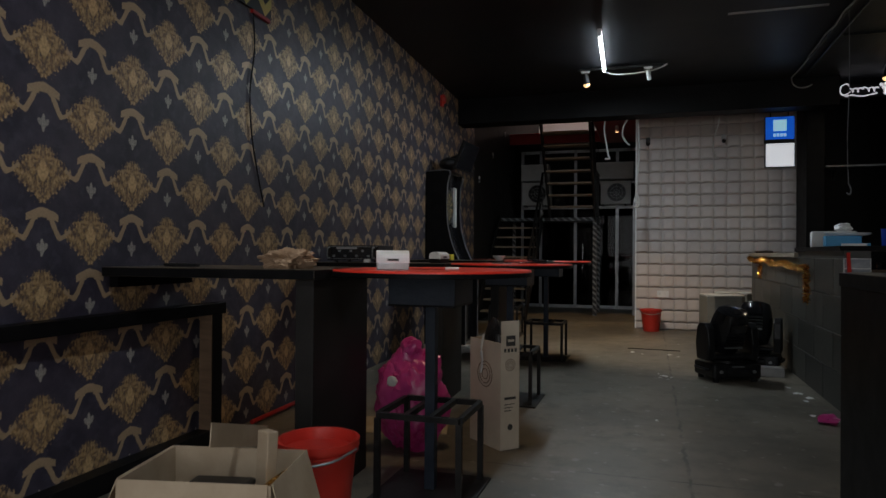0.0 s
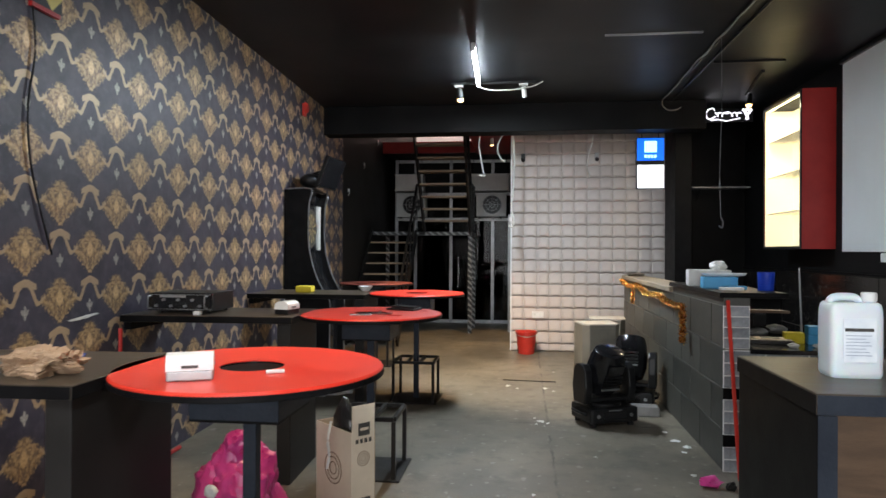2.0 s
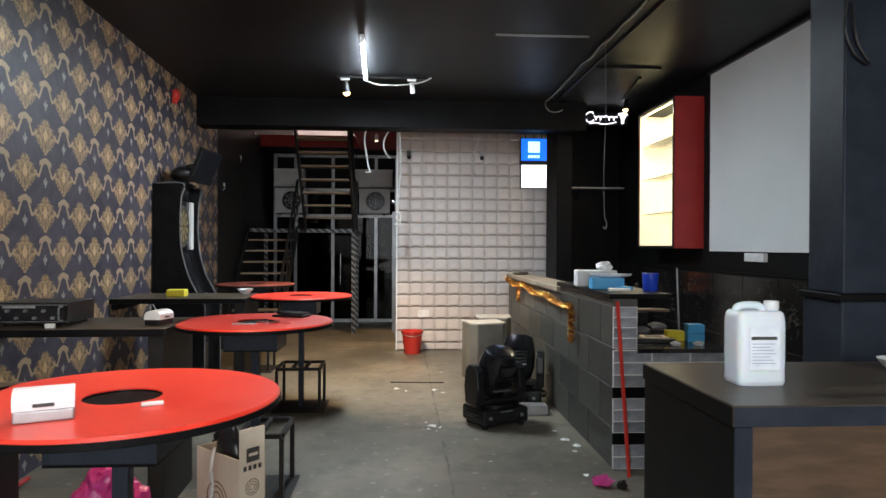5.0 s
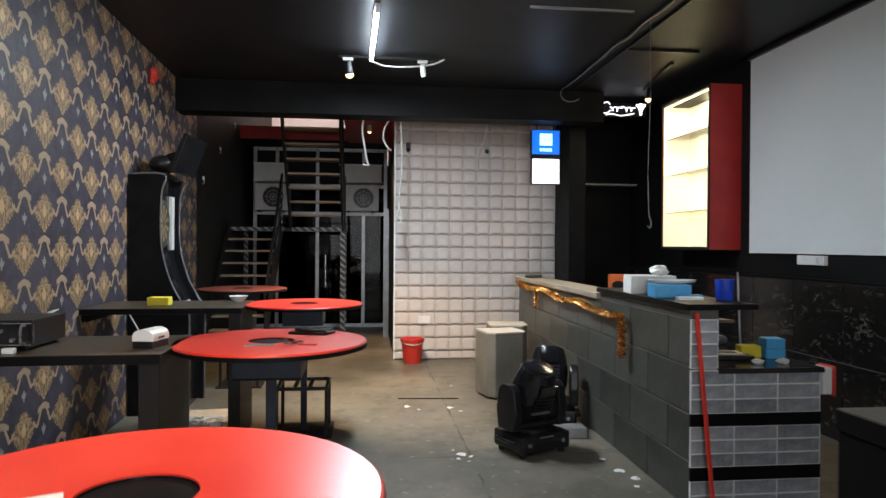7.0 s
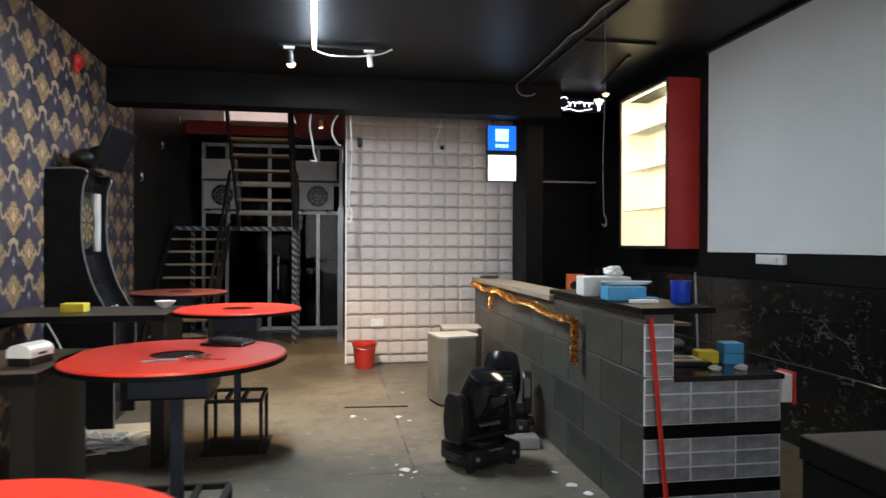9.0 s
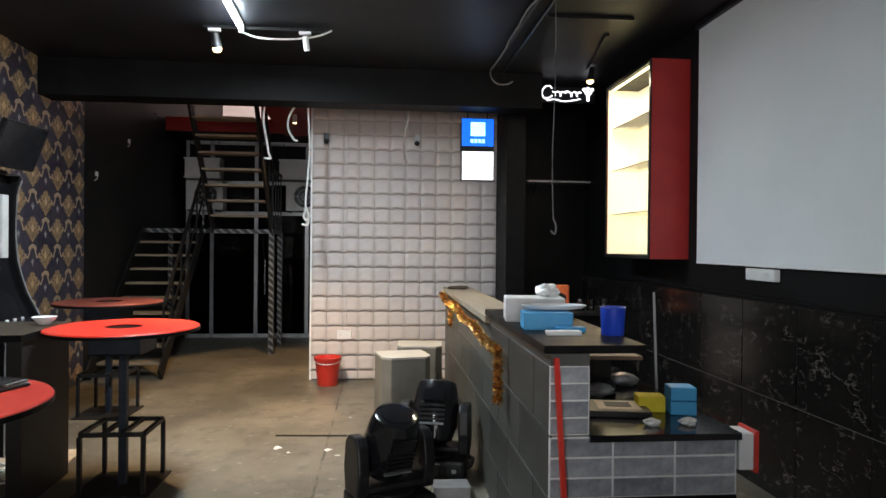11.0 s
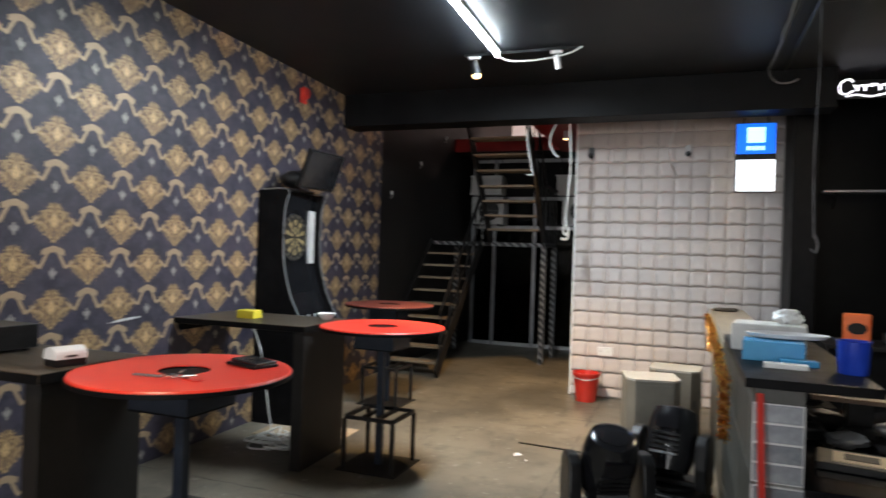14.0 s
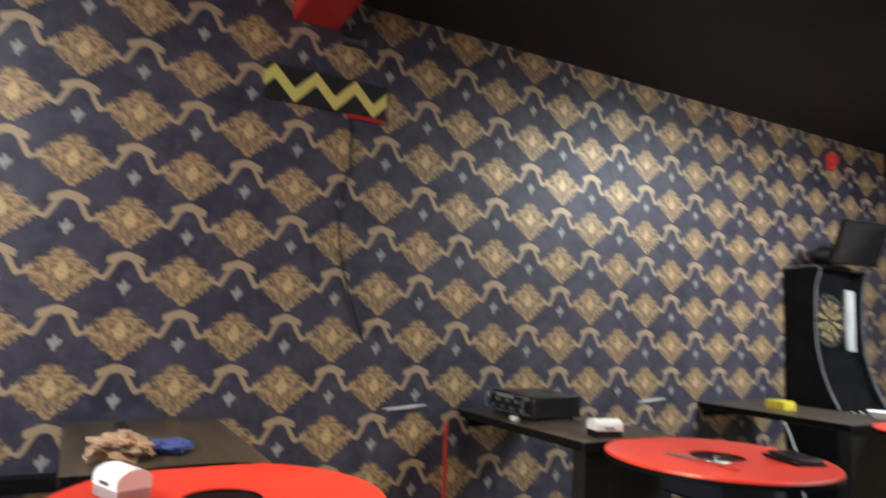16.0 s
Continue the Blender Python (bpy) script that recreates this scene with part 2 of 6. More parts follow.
M = dict(
    paper=wallpaper("damask_wallpaper"), floor=concrete("screed_floor"), marble=marble("black_marble"),
    ceiling=surface("black_ceiling_paint", (0.013, 0.015, 0.018), (0.024, 0.027, 0.032), 2.0, (0.35, 0.55), bump=0.1, fine=30, sheen=0.16),
    black_wall=surface("black_wall_paint", (0.004, 0.004, 0.0045), (0.009, 0.009, 0.0095), 2.5, (0.4, 0.65), bump=0.15, fine=45, sheen=0.1),
    blue_black=surface("blue_black_paint", (0.012, 0.016, 0.025), (0.027, 0.034, 0.047), 5, (0.35, 0.6), bump=0.3, fine=70, sheen=0.16),
    dark_panel=surface("charcoal_board", (0.012, 0.011, 0.0105), (0.022, 0.020, 0.019), 3, (0.45, 0.6), bump=0.05, sheen=0.16),
    black=surface("black_lacquer", (0.004, 0.004, 0.0045), (0.009, 0.0085, 0.009), 7, (0.3, 0.55), bump=0.06, sheen=0.06),
    bar_top=surface("dark_laminate", (0.026, 0.020, 0.014), (0.095, 0.072, 0.052), 7, (0.28, 0.48), bump=0.06, stretch=(0.3, 3, 1), sheen=0.3),
    red_top=surface("red_table_paint", (0.66, 0.030, 0.016), (0.78, 0.055, 0.03), 4, (0.25, 0.42), bump=0.03, sheen=0.6),
    # a much darker, duller red than red_top, for the table by the stairs
    darker_red_top=surface("darker_table_red", (0.14, 0.030, 0.020), (0.24, 0.060, 0.042), 5, (0.4, 0.6), bump=0.05, sheen=0.3),
    red_paint=surface("dark_red_paint", (0.34, 0.014, 0.012), (0.44, 0.024, 0.020), 4, (0.35, 0.5), bump=0.05),
    red_plastic=surface("red_plastic", (0.52, 0.025, 0.016), (0.62, 0.045, 0.03), 5, (0.3, 0.42), bump=0.02),
    pink_bag=surface("pink_plastic_film", (0.42, 0.025, 0.16), (0.62, 0.07, 0.28), 9, (0.22, 0.36), bump=0.2, fine=25),
    black_bag=surface("black_plastic_film", (0.008, 0.008, 0.009), (0.018, 0.018, 0.02), 9, (0.16, 0.3), bump=0.3, fine=25),
    pad=surface("padded_vinyl", (0.47, 0.415, 0.39), (0.57, 0.51, 0.485), 2.2, (0.42, 0.6), bump=0.08, per_piece=0.35),
    grout_pad=surface("panel_backing", (0.34, 0.295, 0.27), (0.42, 0.375, 0.35), 8, (0.7, 0.8), bump=0.05),
    tile=surface("slate_tile", (0.022, 0.023, 0.020), (0.080, 0.078, 0.068), 4.5, (0.36, 0.58), bump=0.25, fine=26, per_piece=0.45),
    small_tile=surface("grey_tile", (0.15, 0.162, 0.18), (0.38, 0.395, 0.42), 9, (0.28, 0.5), bump=0.2, fine=35, per_piece=0.45),
    grout=surface("grout", (0.20, 0.20, 0.19), (0.28, 0.28, 0.26), 20, (0.8, 0.9)),
    light_grout=surface("light_grout", (0.62, 0.62, 0.61), (0.74, 0.74, 0.73), 20, (0.8, 0.9)),
    dark_grout=surface("dark_grout", (0.07, 0.066, 0.06), (0.11, 0.10, 0.095), 20, (0.7, 0.9)),
    wood=surface("worn_bar_timber", (0.20, 0.165, 0.12), (0.34, 0.29, 0.22), 5, (0.4, 0.6), bump=0.15, stretch=(6, 0.6, 6)),
    tread=surface("stair_tread_timber", (0.17, 0.12, 0.075), (0.30, 0.22, 0.14), 6, (0.45, 0.65), bump=0.2, stretch=(0.7, 6, 6)),
    brown=surface("brown_board", (0.10, 0.06, 0.035), (0.18, 0.11, 0.065), 4, (0.5, 0.7), stretch=(1, 1, 6)),
    card=surface("cardboard", (0.36, 0.27, 0.18), (0.47, 0.37, 0.26), 7, (0.75, 0.9), bump=0.1, fine=90),
    card_light=surface("printed_carton", (0.56, 0.48, 0.37), (0.66, 0.57, 0.45), 7, (0.6, 0.75), bump=0.05),
    ink=surface("carton_ink", (0.03, 0.03, 0.03), (0.06, 0.055, 0.05), 20, (0.6, 0.7)),
    white=surface("white_plastic", (0.68, 0.69, 0.69), (0.80, 0.80, 0.79), 6, (0.32, 0.5), bump=0.03),
    screen=surface("projector_screen", (0.66, 0.69, 0.70), (0.72, 0.75, 0.76), 1.2, (0.6, 0.75), bump=0.02),
    grey=surface("grey_metal", (0.28, 0.28, 0.28), (0.4, 0.4, 0.4), 8, (0.35, 0.5), metal=0.6),
    alu=surface("aluminium", (0.20, 0.20, 0.21), (0.30, 0.30, 0.31), 6, (0.3, 0.45), metal=0.8, bump=0.05),
    chrome=surface("chrome", (0.6, 0.6, 0.6), (0.75, 0.75, 0.75), 9, (0.1, 0.25), metal=1.0, bump=0.02),
    steel=surface("black_steel", (0.010, 0.010, 0.011), (0.025, 0.022, 0.02), 12, (0.35, 0.6), metal=0.2, bump=0.15, sheen=0.16),
    speaker=surface("beige_cabinet", (0.12, 0.11, 0.09), (0.19, 0.175, 0.145), 4, (0.5, 0.65), bump=0.1),
    speaker_top=surface("pale_cabinet_top", (0.36, 0.34, 0.30), (0.48, 0.455, 0.41), 4, (0.6, 0.75), bump=0.1),
    matt=surface("black_plastic", (0.006, 0.006, 0.0065), (0.015, 0.015, 0.016), 14, (0.25, 0.45), bump=0.1, sheen=0.25),
    gloss=surface("glossy_black", (0.006, 0.006, 0.007), (0.012, 0.012, 0.014), 8, (0.08, 0.2), bump=0.02),
    silver=surface("silver_trim", (0.16, 0.165, 0.17), (0.26, 0.265, 0.27), 10, (0.3, 0.45), metal=0.5, bump=0.02),
    brass=surface("ochre_plastic", (0.30, 0.23, 0.11), (0.42, 0.33, 0.17), 20, (0.4, 0.55), bump=0.05),
    foil=surface("gold_foil", (0.55, 0.27, 0.05), (0.80, 0.50, 0.14), 40, (0.18, 0.35), metal=0.9, bump=0.1),
    foil_red=surface("copper_foil", (0.50, 0.10, 0.04), (0.72, 0.30, 0.12), 40, (0.2, 0.35), metal=0.9, bump=0.1),
    blue=surface("blue_plastic", (0.01, 0.04, 0.42), (0.02, 0.07, 0.55), 6, (0.3, 0.45), bump=0.02),
    sky_blue=surface("light_blue_card", (0.03, 0.26, 0.52), (0.06, 0.34, 0.60), 6, (0.45, 0.6), bump=0.04),
    yellow=surface("yellow_foam", (0.60, 0.47, 0.02), (0.72, 0.58, 0.05), 20, (0.75, 0.9), bump=0.25),
    orange=surface("orange_packet", (0.62, 0.10, 0.02), (0.72, 0.16, 0.04), 9, (0.3, 0.5), bump=0.1),
    cloth=surface("beige_cloth", (0.30, 0.19, 0.115), (0.46, 0.32, 0.21), 9, (0.85, 0.95), bump=0.4, fine=120),
    blue_cloth=surface("blue_cloth", (0.03, 0.05, 0.20), (0.06, 0.09, 0.30), 9, (0.85, 0.95), bump=0.4, fine=120),
    paper_white=surface("crumpled_paper", (0.6, 0.6, 0.58), (0.75, 0.75, 0.73), 12, (0.8, 0.9), bump=0.2),
    cable_white=surface("white_cable", (0.50, 0.50, 0.48), (0.62, 0.62, 0.6), 12, (0.45, 0.6), bump=0.0),
    film_label=surface("film_label", (0.66, 0.72, 0.80), (0.84, 0.88, 0.92), 14, (0.2, 0.4), bump=0.05),
    film_print=surface("film_print", (0.30, 0.36, 0.46), (0.38, 0.44, 0.54), 20, (0.4, 0.5)),
    ac=surface("aged_white_metal", (0.48, 0.48, 0.47), (0.6, 0.6, 0.58), 5, (0.4, 0.6), bump=0.05),
    cream=glow("glowing_cream_lining", (0.90, 0.84, 0.60), 0.58),
    zigzag=zigzag("zigzag_print"), striped=striped("hazard_tape"),
    pane=glass("clear_pane"), smoke=glass("smoked_pane", (0.10, 0.10, 0.115), 0.02, 1.2),
    tube=glow("tube_glow", (0.84, 0.95, 1.0), 110), bulb=glow("warm_bulb_glow", (1.0, 0.58, 0.26), 7),
    neon=glow("white_neon", (0.92, 0.90, 1.0), 3), sign_blue=glow("blue_sign_face", (0.0, 0.13, 0.85), 1.2),
    sign_pale=glow("pale_sign_print", (0.45, 0.85, 1.0), 1.6), sign_white=glow("white_sign_face", (0.9, 0.93, 1.0), 1.6),
    led=glow("warm_led", (1.0, 0.86, 0.5), 6), daylight=glow("street_daylight", (0.85, 0.93, 1.0), 2.2),
)

# milky translucent plastic of the canister
mk, tk, sk = base_material("milky_plastic")
sk.inputs["Base Color"].default_value = (0.80, 0.85, 0.91, 1)
sk.inputs["Roughness"].default_value = 0.35
sk.inputs["Transmission Weight"].default_value = 0.15
sk.inputs["Subsurface Weight"].default_value = 0.3
M["milky"] = mk


# ---- builders ----
BASE = {}


def thing(name, base=(0, 0, 0), label="", category="", group="", kind=""):
    """A top-level Empty at its base."""
    ob = new(name)
    ob.location = base
    ob.empty_display_size = 0.1
    BASE[ob] = Vector(base)
    return tagged(ob, label, category, group, kind)


def part(name, bm, material, parent=None, label="", smooth=False, bevel=0.0):
    """Links a bmesh, given in world metres, as one mesh under a thing or a part."""
    origin = BASE[parent] if parent else Vector((0, 0, 0))
    if bevel:
        bmesh.ops.bevel(bm, geom=list(bm.edges), offset=bevel, segments=2, affect="EDGES", profile=0.5)
    bmesh.ops.recalc_face_normals(bm, faces=list(bm.faces))
    if origin.length:
        bmesh.ops.translate(bm, verts=list(bm.verts), vec=-origin)
    me = bpy.data.meshes.new(name)
    bm.to_mesh(me)
    bm.free()
    if smooth:
        me.polygons.foreach_set("use_smooth", [True] * len(me.polygons))
        me.set_sharp_from_angle(angle=radians(40))
    me.materials.append(M[material])
    ob = new(name, me)
    if parent:
        ob.parent = parent
    BASE[ob] = origin
    if label:
        ob["label"] = label
    return ob


def solid(name, bm, material, label="", category="", kind="", smooth=False, bevel=0.0, group=""):
    return tagged(part(name, bm, material, None, "", smooth, bevel), label, category, group, kind)


def box(*dims, bm=None):
    x0, x1, y0, y1, z0, z1 = dims
    bm = bm or bmesh.new()
    vs = [bm.verts.new((x, y, z)) for z in (z0, z1) for y in (y0, y1) for x in (x0, x1)]
    for f in ((0, 2, 3, 1), (4, 5, 7, 6), (0, 1, 5, 4), (2, 6, 7, 3), (0, 4, 6, 2), (1, 3, 7, 5)):
        bm.faces.new([vs[i] for i in f])
    return bm


def rod(a, b, r, seg=12, r2=None, bm=None):
    bm = bm or bmesh.new()
    a, b = Vector(a), Vector(b)
    m = Matrix.Translation((a + b) / 2) @ (b - a).to_track_quat("Z", "Y").to_matrix().to_4x4()
    bmesh.ops.create_cone(bm, cap_ends=True, segments=seg, radius1=r, radius2=r if r2 is None else r2, depth=(b - a).length, matrix=m)
    return bm


def beam(a, b, w, h, bm=None):
    """A square bar from a to b."""
    bm = bm or bmesh.new()
    a, b = Vector(a), Vector(b)
    d = b - a
    m = Matrix.Translation((a + b) / 2) @ d.to_track_quat("Z", "Y").to_matrix().to_4x4() @ Matrix.Diagonal((w, h, d.length, 1))
    bmesh.ops.create_cube(bm, size=1.0, matrix=m)
    return bm


def lathe(profile, centre, seg=32, sx=1.0, sy=1.0, bm=None):
    bm = bm or bmesh.new()
    cx, cy, cz = centre
    rings = [[bm.verts.new((cx + sx * r * math.cos(2 * math.pi * i / seg), cy + sy * r * math.sin(2 * math.pi * i / seg), cz + z)) for i in range(seg)] for r, z in profile]
    for p, q in zip(rings, rings[1:]):
        for i in range(seg):
            bm.faces.new((p[i], p[(i + 1) % seg], q[(i + 1) % seg], q[i]))
    for ring in (rings[0], rings[-1]):
        bm.faces.new(ring)
    return bm


def cord(points, r, seg=6, smooth=6, bm=None):
    """A round cord through points, smoothed."""
    bm = bm or bmesh.new()
    P = [Vector(p) for p in points]
    path = []
    for i in range(len(P) - 1):
        p0, p1, p2, p3 = P[max(i - 1, 0)], P[i], P[i + 1], P[min(i + 2, len(P) - 1)]
        for k in range(smooth):
            s = k / smooth
            path.append(0.5 * ((2 * p1) + (p2 - p0) * s + (2 * p0 - 5 * p1 + 4 * p2 - p3) * s * s + (3 * p1 - p0 - 3 * p2 + p3) * s ** 3))
    path.append(P[-1])
    rings = []
    for i, p in enumerate(path):
        d = (path[min(i + 1, len(path) - 1)] - path[max(i - 1, 0)]).normalized()
        q = d.to_track_quat("Z", "Y")
        rings.append([bm.verts.new(p + q @ Vector((r * math.cos(2 * math.pi * k / seg), r * math.sin(2 * math.pi * k / seg), 0))) for k in range(seg)])
    for a, b in zip(rings, rings[1:]):
        for k in range(seg):
            bm.faces.new((a[k], a[(k + 1) % seg], b[(k + 1) % seg], b[k]))
    bm.faces.new(rings[0])
    bm.faces.new(rings[-1])
    return bm


def blob(centre, size, seed, rough=0.18, sub=4, freq=1.6, flat=True):
    """A crumpled closed form that rests on its flat underside at centre."""
    bm = bmesh.new()
    bmesh.ops.create_icosphere(bm, subdivisions=sub, radius=1.0)
    c = Vector(centre)
    for v in bm.verts:
        d = v.co.normalized()
        n = noise.noise(d * freq + Vector((seed, seed * 2.1, 0))) + 0.5 * abs(noise.noise(d * freq * 3 + Vector((0, seed, 1)))) + 0.25 * noise.noise(d * freq * 8)
        q = d * (1 + rough * n)
        z = (q.z + 1) / 2
        v.co = c + Vector((q.x * size[0], q.y * size[1], (max(z, 0.0) if flat else z) * size[2]))
    if flat:
        for v in bm.verts:
            if v.co.z < c.z + 0.02 * size[2] + 0.004:
                v.co.z = c.z
    return bm


SPLAY = 1.95
TURN = Matrix.Translation((WX0, 8.7, 0)) @ pose(0, 0, 0, 0, 0, SPLAY) @ Matrix.Translation((-WX0, -8.7, 0))


def on_wall(ob):
    """The papered wall runs slightly askew to the bar: turns what is fixed to it with it."""
    ob.matrix_basis = TURN @ ob.matrix_basis
    return ob


def wall_x(y):
    return WX0 - math.tan(radians(SPLAY)) * (y - 8.7)


# ---- setting ----
solid("floor", box(WX0 - 0.3, WX1 + 0.2, WY0 - 0.2, 18.0, -0.12, 0.0), "floor", "worn grey cement screed floor with stains and cracks", "floor", "structure")
on_wall(solid("wall_west", box(WX0 - 0.15, WX0, WY0 - 0.2, 11.1, 0, 5.0), "paper", "wall papered in navy damask with gold medallions", "wall", "structure"))
solid("wall_west_rear", box(WX0 - 0.25, WX0 - 0.085, 11.1, WY1 + 3.2, 0, 5.0), "dark_panel", "plain charcoal-painted wall beside the stairs", "wall", "structure")
solid("wall_east", box(WX1, WX1 + 0.15, 4.4, 11.6, 0, CEIL), "black_wall", "black-painted wall behind the bar", "wall", "structure")
solid("wall_east_front", box(WX1, WX1 + 0.15, WY0 - 0.2, 4.4, 0, CEIL), "paper", "wall papered in navy damask with gold medallions", "wall", "structure")
front = thing("wall_south", (0, WY0 - 0.15, 0), "black shop front wall with a wide opening", "wall", kind="structure")
part("pier", box(WX0, -2.05, WY0 - 0.15, WY0, 0, CEIL), "black_wall", front)
part("pier", box(2.95, WX1, WY0 - 0.15, WY0, 0, CEIL), "black_wall", front)
part("lintel", box(-2.05, 2.95, WY0 - 0.15, WY0, 2.95, CEIL), "black_wall", front)
solid("backdrop", box(-9, 9, WY0 - 6.2, WY0 - 6.1, -0.5, 5), "daylight", "bright street daylight beyond the shop front", "backdrop", "structure")
solid("ceiling", box(WX0 - 0.25, WX1 + 0.15, WY0 - 0.2, 10.3, CEIL, CEIL + 0.15), "ceiling", "black-painted flat ceiling", "ceiling", "structure")
solid("ceiling_bar", box(0.0, WX1 + 0.15, 10.3, 14.9, CEIL, CEIL + 0.15), "ceiling", "black-painted flat ceiling", "ceiling", "structure")
solid("ceiling_upper", box(WX0 - 0.25, 0.3, 10.3, 18.0, 4.75, 4.9), "screen", "pale ceiling of the floor above", "ceiling", "structure")
solid("beam_rear", box(WX0 - 0.15, 2.5, 9.97, 10.3, 3.07, CEIL), "black_wall", "black-painted downstand beam across the room", "beam", "structure", bevel=0.006)
solid("beam_red", box(WX0, WX1, 3.94, 4.2, 3.24, CEIL), "red_paint", "red-painted beam under the black ceiling", "beam", "structure", bevel=0.006)
solid("wall_stairwell", box(0.0, 0.12, 11.19, WY1, 0, 3.015), "black_wall", "black side wall of the rear passage", "wall", "structure")
solid("stairwell_soffit", box(-0.72, -0.012, 10.33, 14.0, 3.36, 3.52), "red_paint", "red-painted soffit beside the stair opening", "soffit", "structure")
solid("stairwell_lining", box(-0.01, 0.3, 11.2, 14.0, 3.02, 4.75), "red_paint", "red-painted lining of the stair opening", "wall", "structure")
solid("upper_front", box(WX0 - 0.1, 0.3, 10.29, 10.32, CEIL, 4.75), "black_wall", "black face above the beam", "wall", "structure")
solid("wall_bar_rear", box(2.22, WX1, 11.3, 11.45, 0, CEIL), "black_wall", "black-painted wall at the end of the bar", "wall", "structure")
solid("post", box(2.22, 2.44, 10.45, 11.3, 0, CEIL), "black", "black boxed post beside the padded wall", "post", "structure", bevel=0.005)
solid("stairwell_fascia", box(WX0 - 0.1, 0.0, 14.0, 14.08, 3.40, 3.62), "red_paint", "red fascia of the floor above", "fascia", "structure")
solid("upper_floor_slab", box(WX0 - 0.1, 0.0, 14.08, 18.0, 3.40, 3.5), "dark_panel", "floor slab of the floor above", "slab", "structure")
solid("upper_wall", box(WX0 - 0.1, 0.3, 17.8, 18.0, 3.5, 4.75), "screen", "pale wall of the floor above", "wall", "structure")
solid("rear_yard_wall", box(WX0 - 0.1, 0.2, 17.6, 17.8, 0, 3.4), "black_wall", "dark wall beyond the glass doors", "wall", "structure")
solid("rear_side_wall", box(0.12, 0.25, WY1, 18.0, 0, 4.75), "black_wall", "dark side wall beyond the glass doors", "wall", "structure")

# ---- tables ----
TOP = 1.06


def round_table(x, y, label, r=0.475, paint="red_top"):
    tb = thing("round_bar_table", (x, y, 0), label, "bar table", "round bar tables")
    bm = bmesh.new()
    seg, ri = 64, 0.115
    prof = [(ri, TOP - 0.03), (r - 0.012, TOP - 0.03), (r, TOP - 0.024), (r, TOP - 0.006), (r - 0.006, TOP), (ri, TOP)]
    rings = [[bm.verts.new((x + a * math.cos(2 * math.pi * i / seg), y + a * math.sin(2 * math.pi * i / seg), z)) for i in range(seg)] for a, z in prof]
    for p, q in zip(rings, rings[1:] + rings[:1]):
        for i in range(seg):
            bm.faces.new((p[i], p[(i + 1) % seg], q[(i + 1) % seg], q[i]))
    top = part("tabletop", bm, paint, tb, "round top with a hole", smooth=True)
    part("edge_band", lathe([(r + 0.001, TOP - 0.031), (r + 0.003, TOP - 0.029), (r + 0.003, TOP - 0.012), (r + 0.001, TOP - 0.010)], (x, y, 0), 64), "black", top)
    well = bmesh.new()
    lathe([(ri - 0.001, TOP - 0.004), (ri - 0.004, TOP - 0.15), (ri - 0.004, TOP - 0.16)], (x, y, 0), 40, bm=well)
    for f in [f for f in well.faces if len(f.verts) > 4 and f.calc_center_median().z > TOP - 0.05]:
        well.faces.remove(f)
    part("well", well, "gloss", top, "dark round well", smooth=True)
    part("box_frame", box(x - 0.16, x + 0.16, y - 0.16, y + 0.16, TOP - 0.17, TOP - 0.161), "black", tb)
    for sx, sy in ((1, 0), (-1, 0), (0, 1), (0, -1)):
        a, b = (0.02, 0.32) if sx else (0.28, 0.02)
        part("apron", box(x + sx * 0.15 - a / 2, x + sx * 0.15 + a / 2, y + sy * 0.15 - b / 2, y + sy * 0.15 + b / 2, TOP - 0.161, TOP - 0.031), "blue_black", tb)
    part("pole", box(x - 0.025, x + 0.025, y - 0.025, y + 0.025, 0.012, TOP - 0.17), "blue_black", tb, bevel=0.004)
    part("base_plate", box(x - 0.24, x + 0.24, y - 0.24, y + 0.24, 0, 0.012), "steel", tb, bevel=0.003)
    # square foot-rest frame round the pole
    h, s = 0.405, 0.195
    for sx in (-1, 1):
        part("footrest_bar", box(x - s, x + s, y + sx * s - 0.013, y + sx * s + 0.013, h - 0.026, h), "steel", tb)
        part("footrest_bar", box(x + sx * s - 0.013, x + sx * s + 0.013, y - s + 0.013, y + s - 0.013, h - 0.026, h), "steel", tb)
        part("footrest_bar", box(x + sx * 0.06 - 0.013, x + sx * 0.06 + 0.013, y - s + 0.013, y + s - 0.013, h - 0.026, h), "steel", tb)
        for sy in (-1, 1):
            part("footrest_leg", box(x + sx * s - 0.013, x + sx * s + 0.013, y + sy * s - 0.013, y + sy * s + 0.013, 0.012, h - 0.026), "steel", tb)
    return tb


round_table(-0.80, 3.48, "round red bar table with a central hole, beside a wall counter")
round_table(-0.84, 5.55, "round red bar table with a central hole and a black pole")
round_table(-0.88, 7.70, "round red bar table with a central hole and a black pole")
round_table(-1.73, 9.63, "round dark red bar table standing near the stairs", paint="darker_red_top")


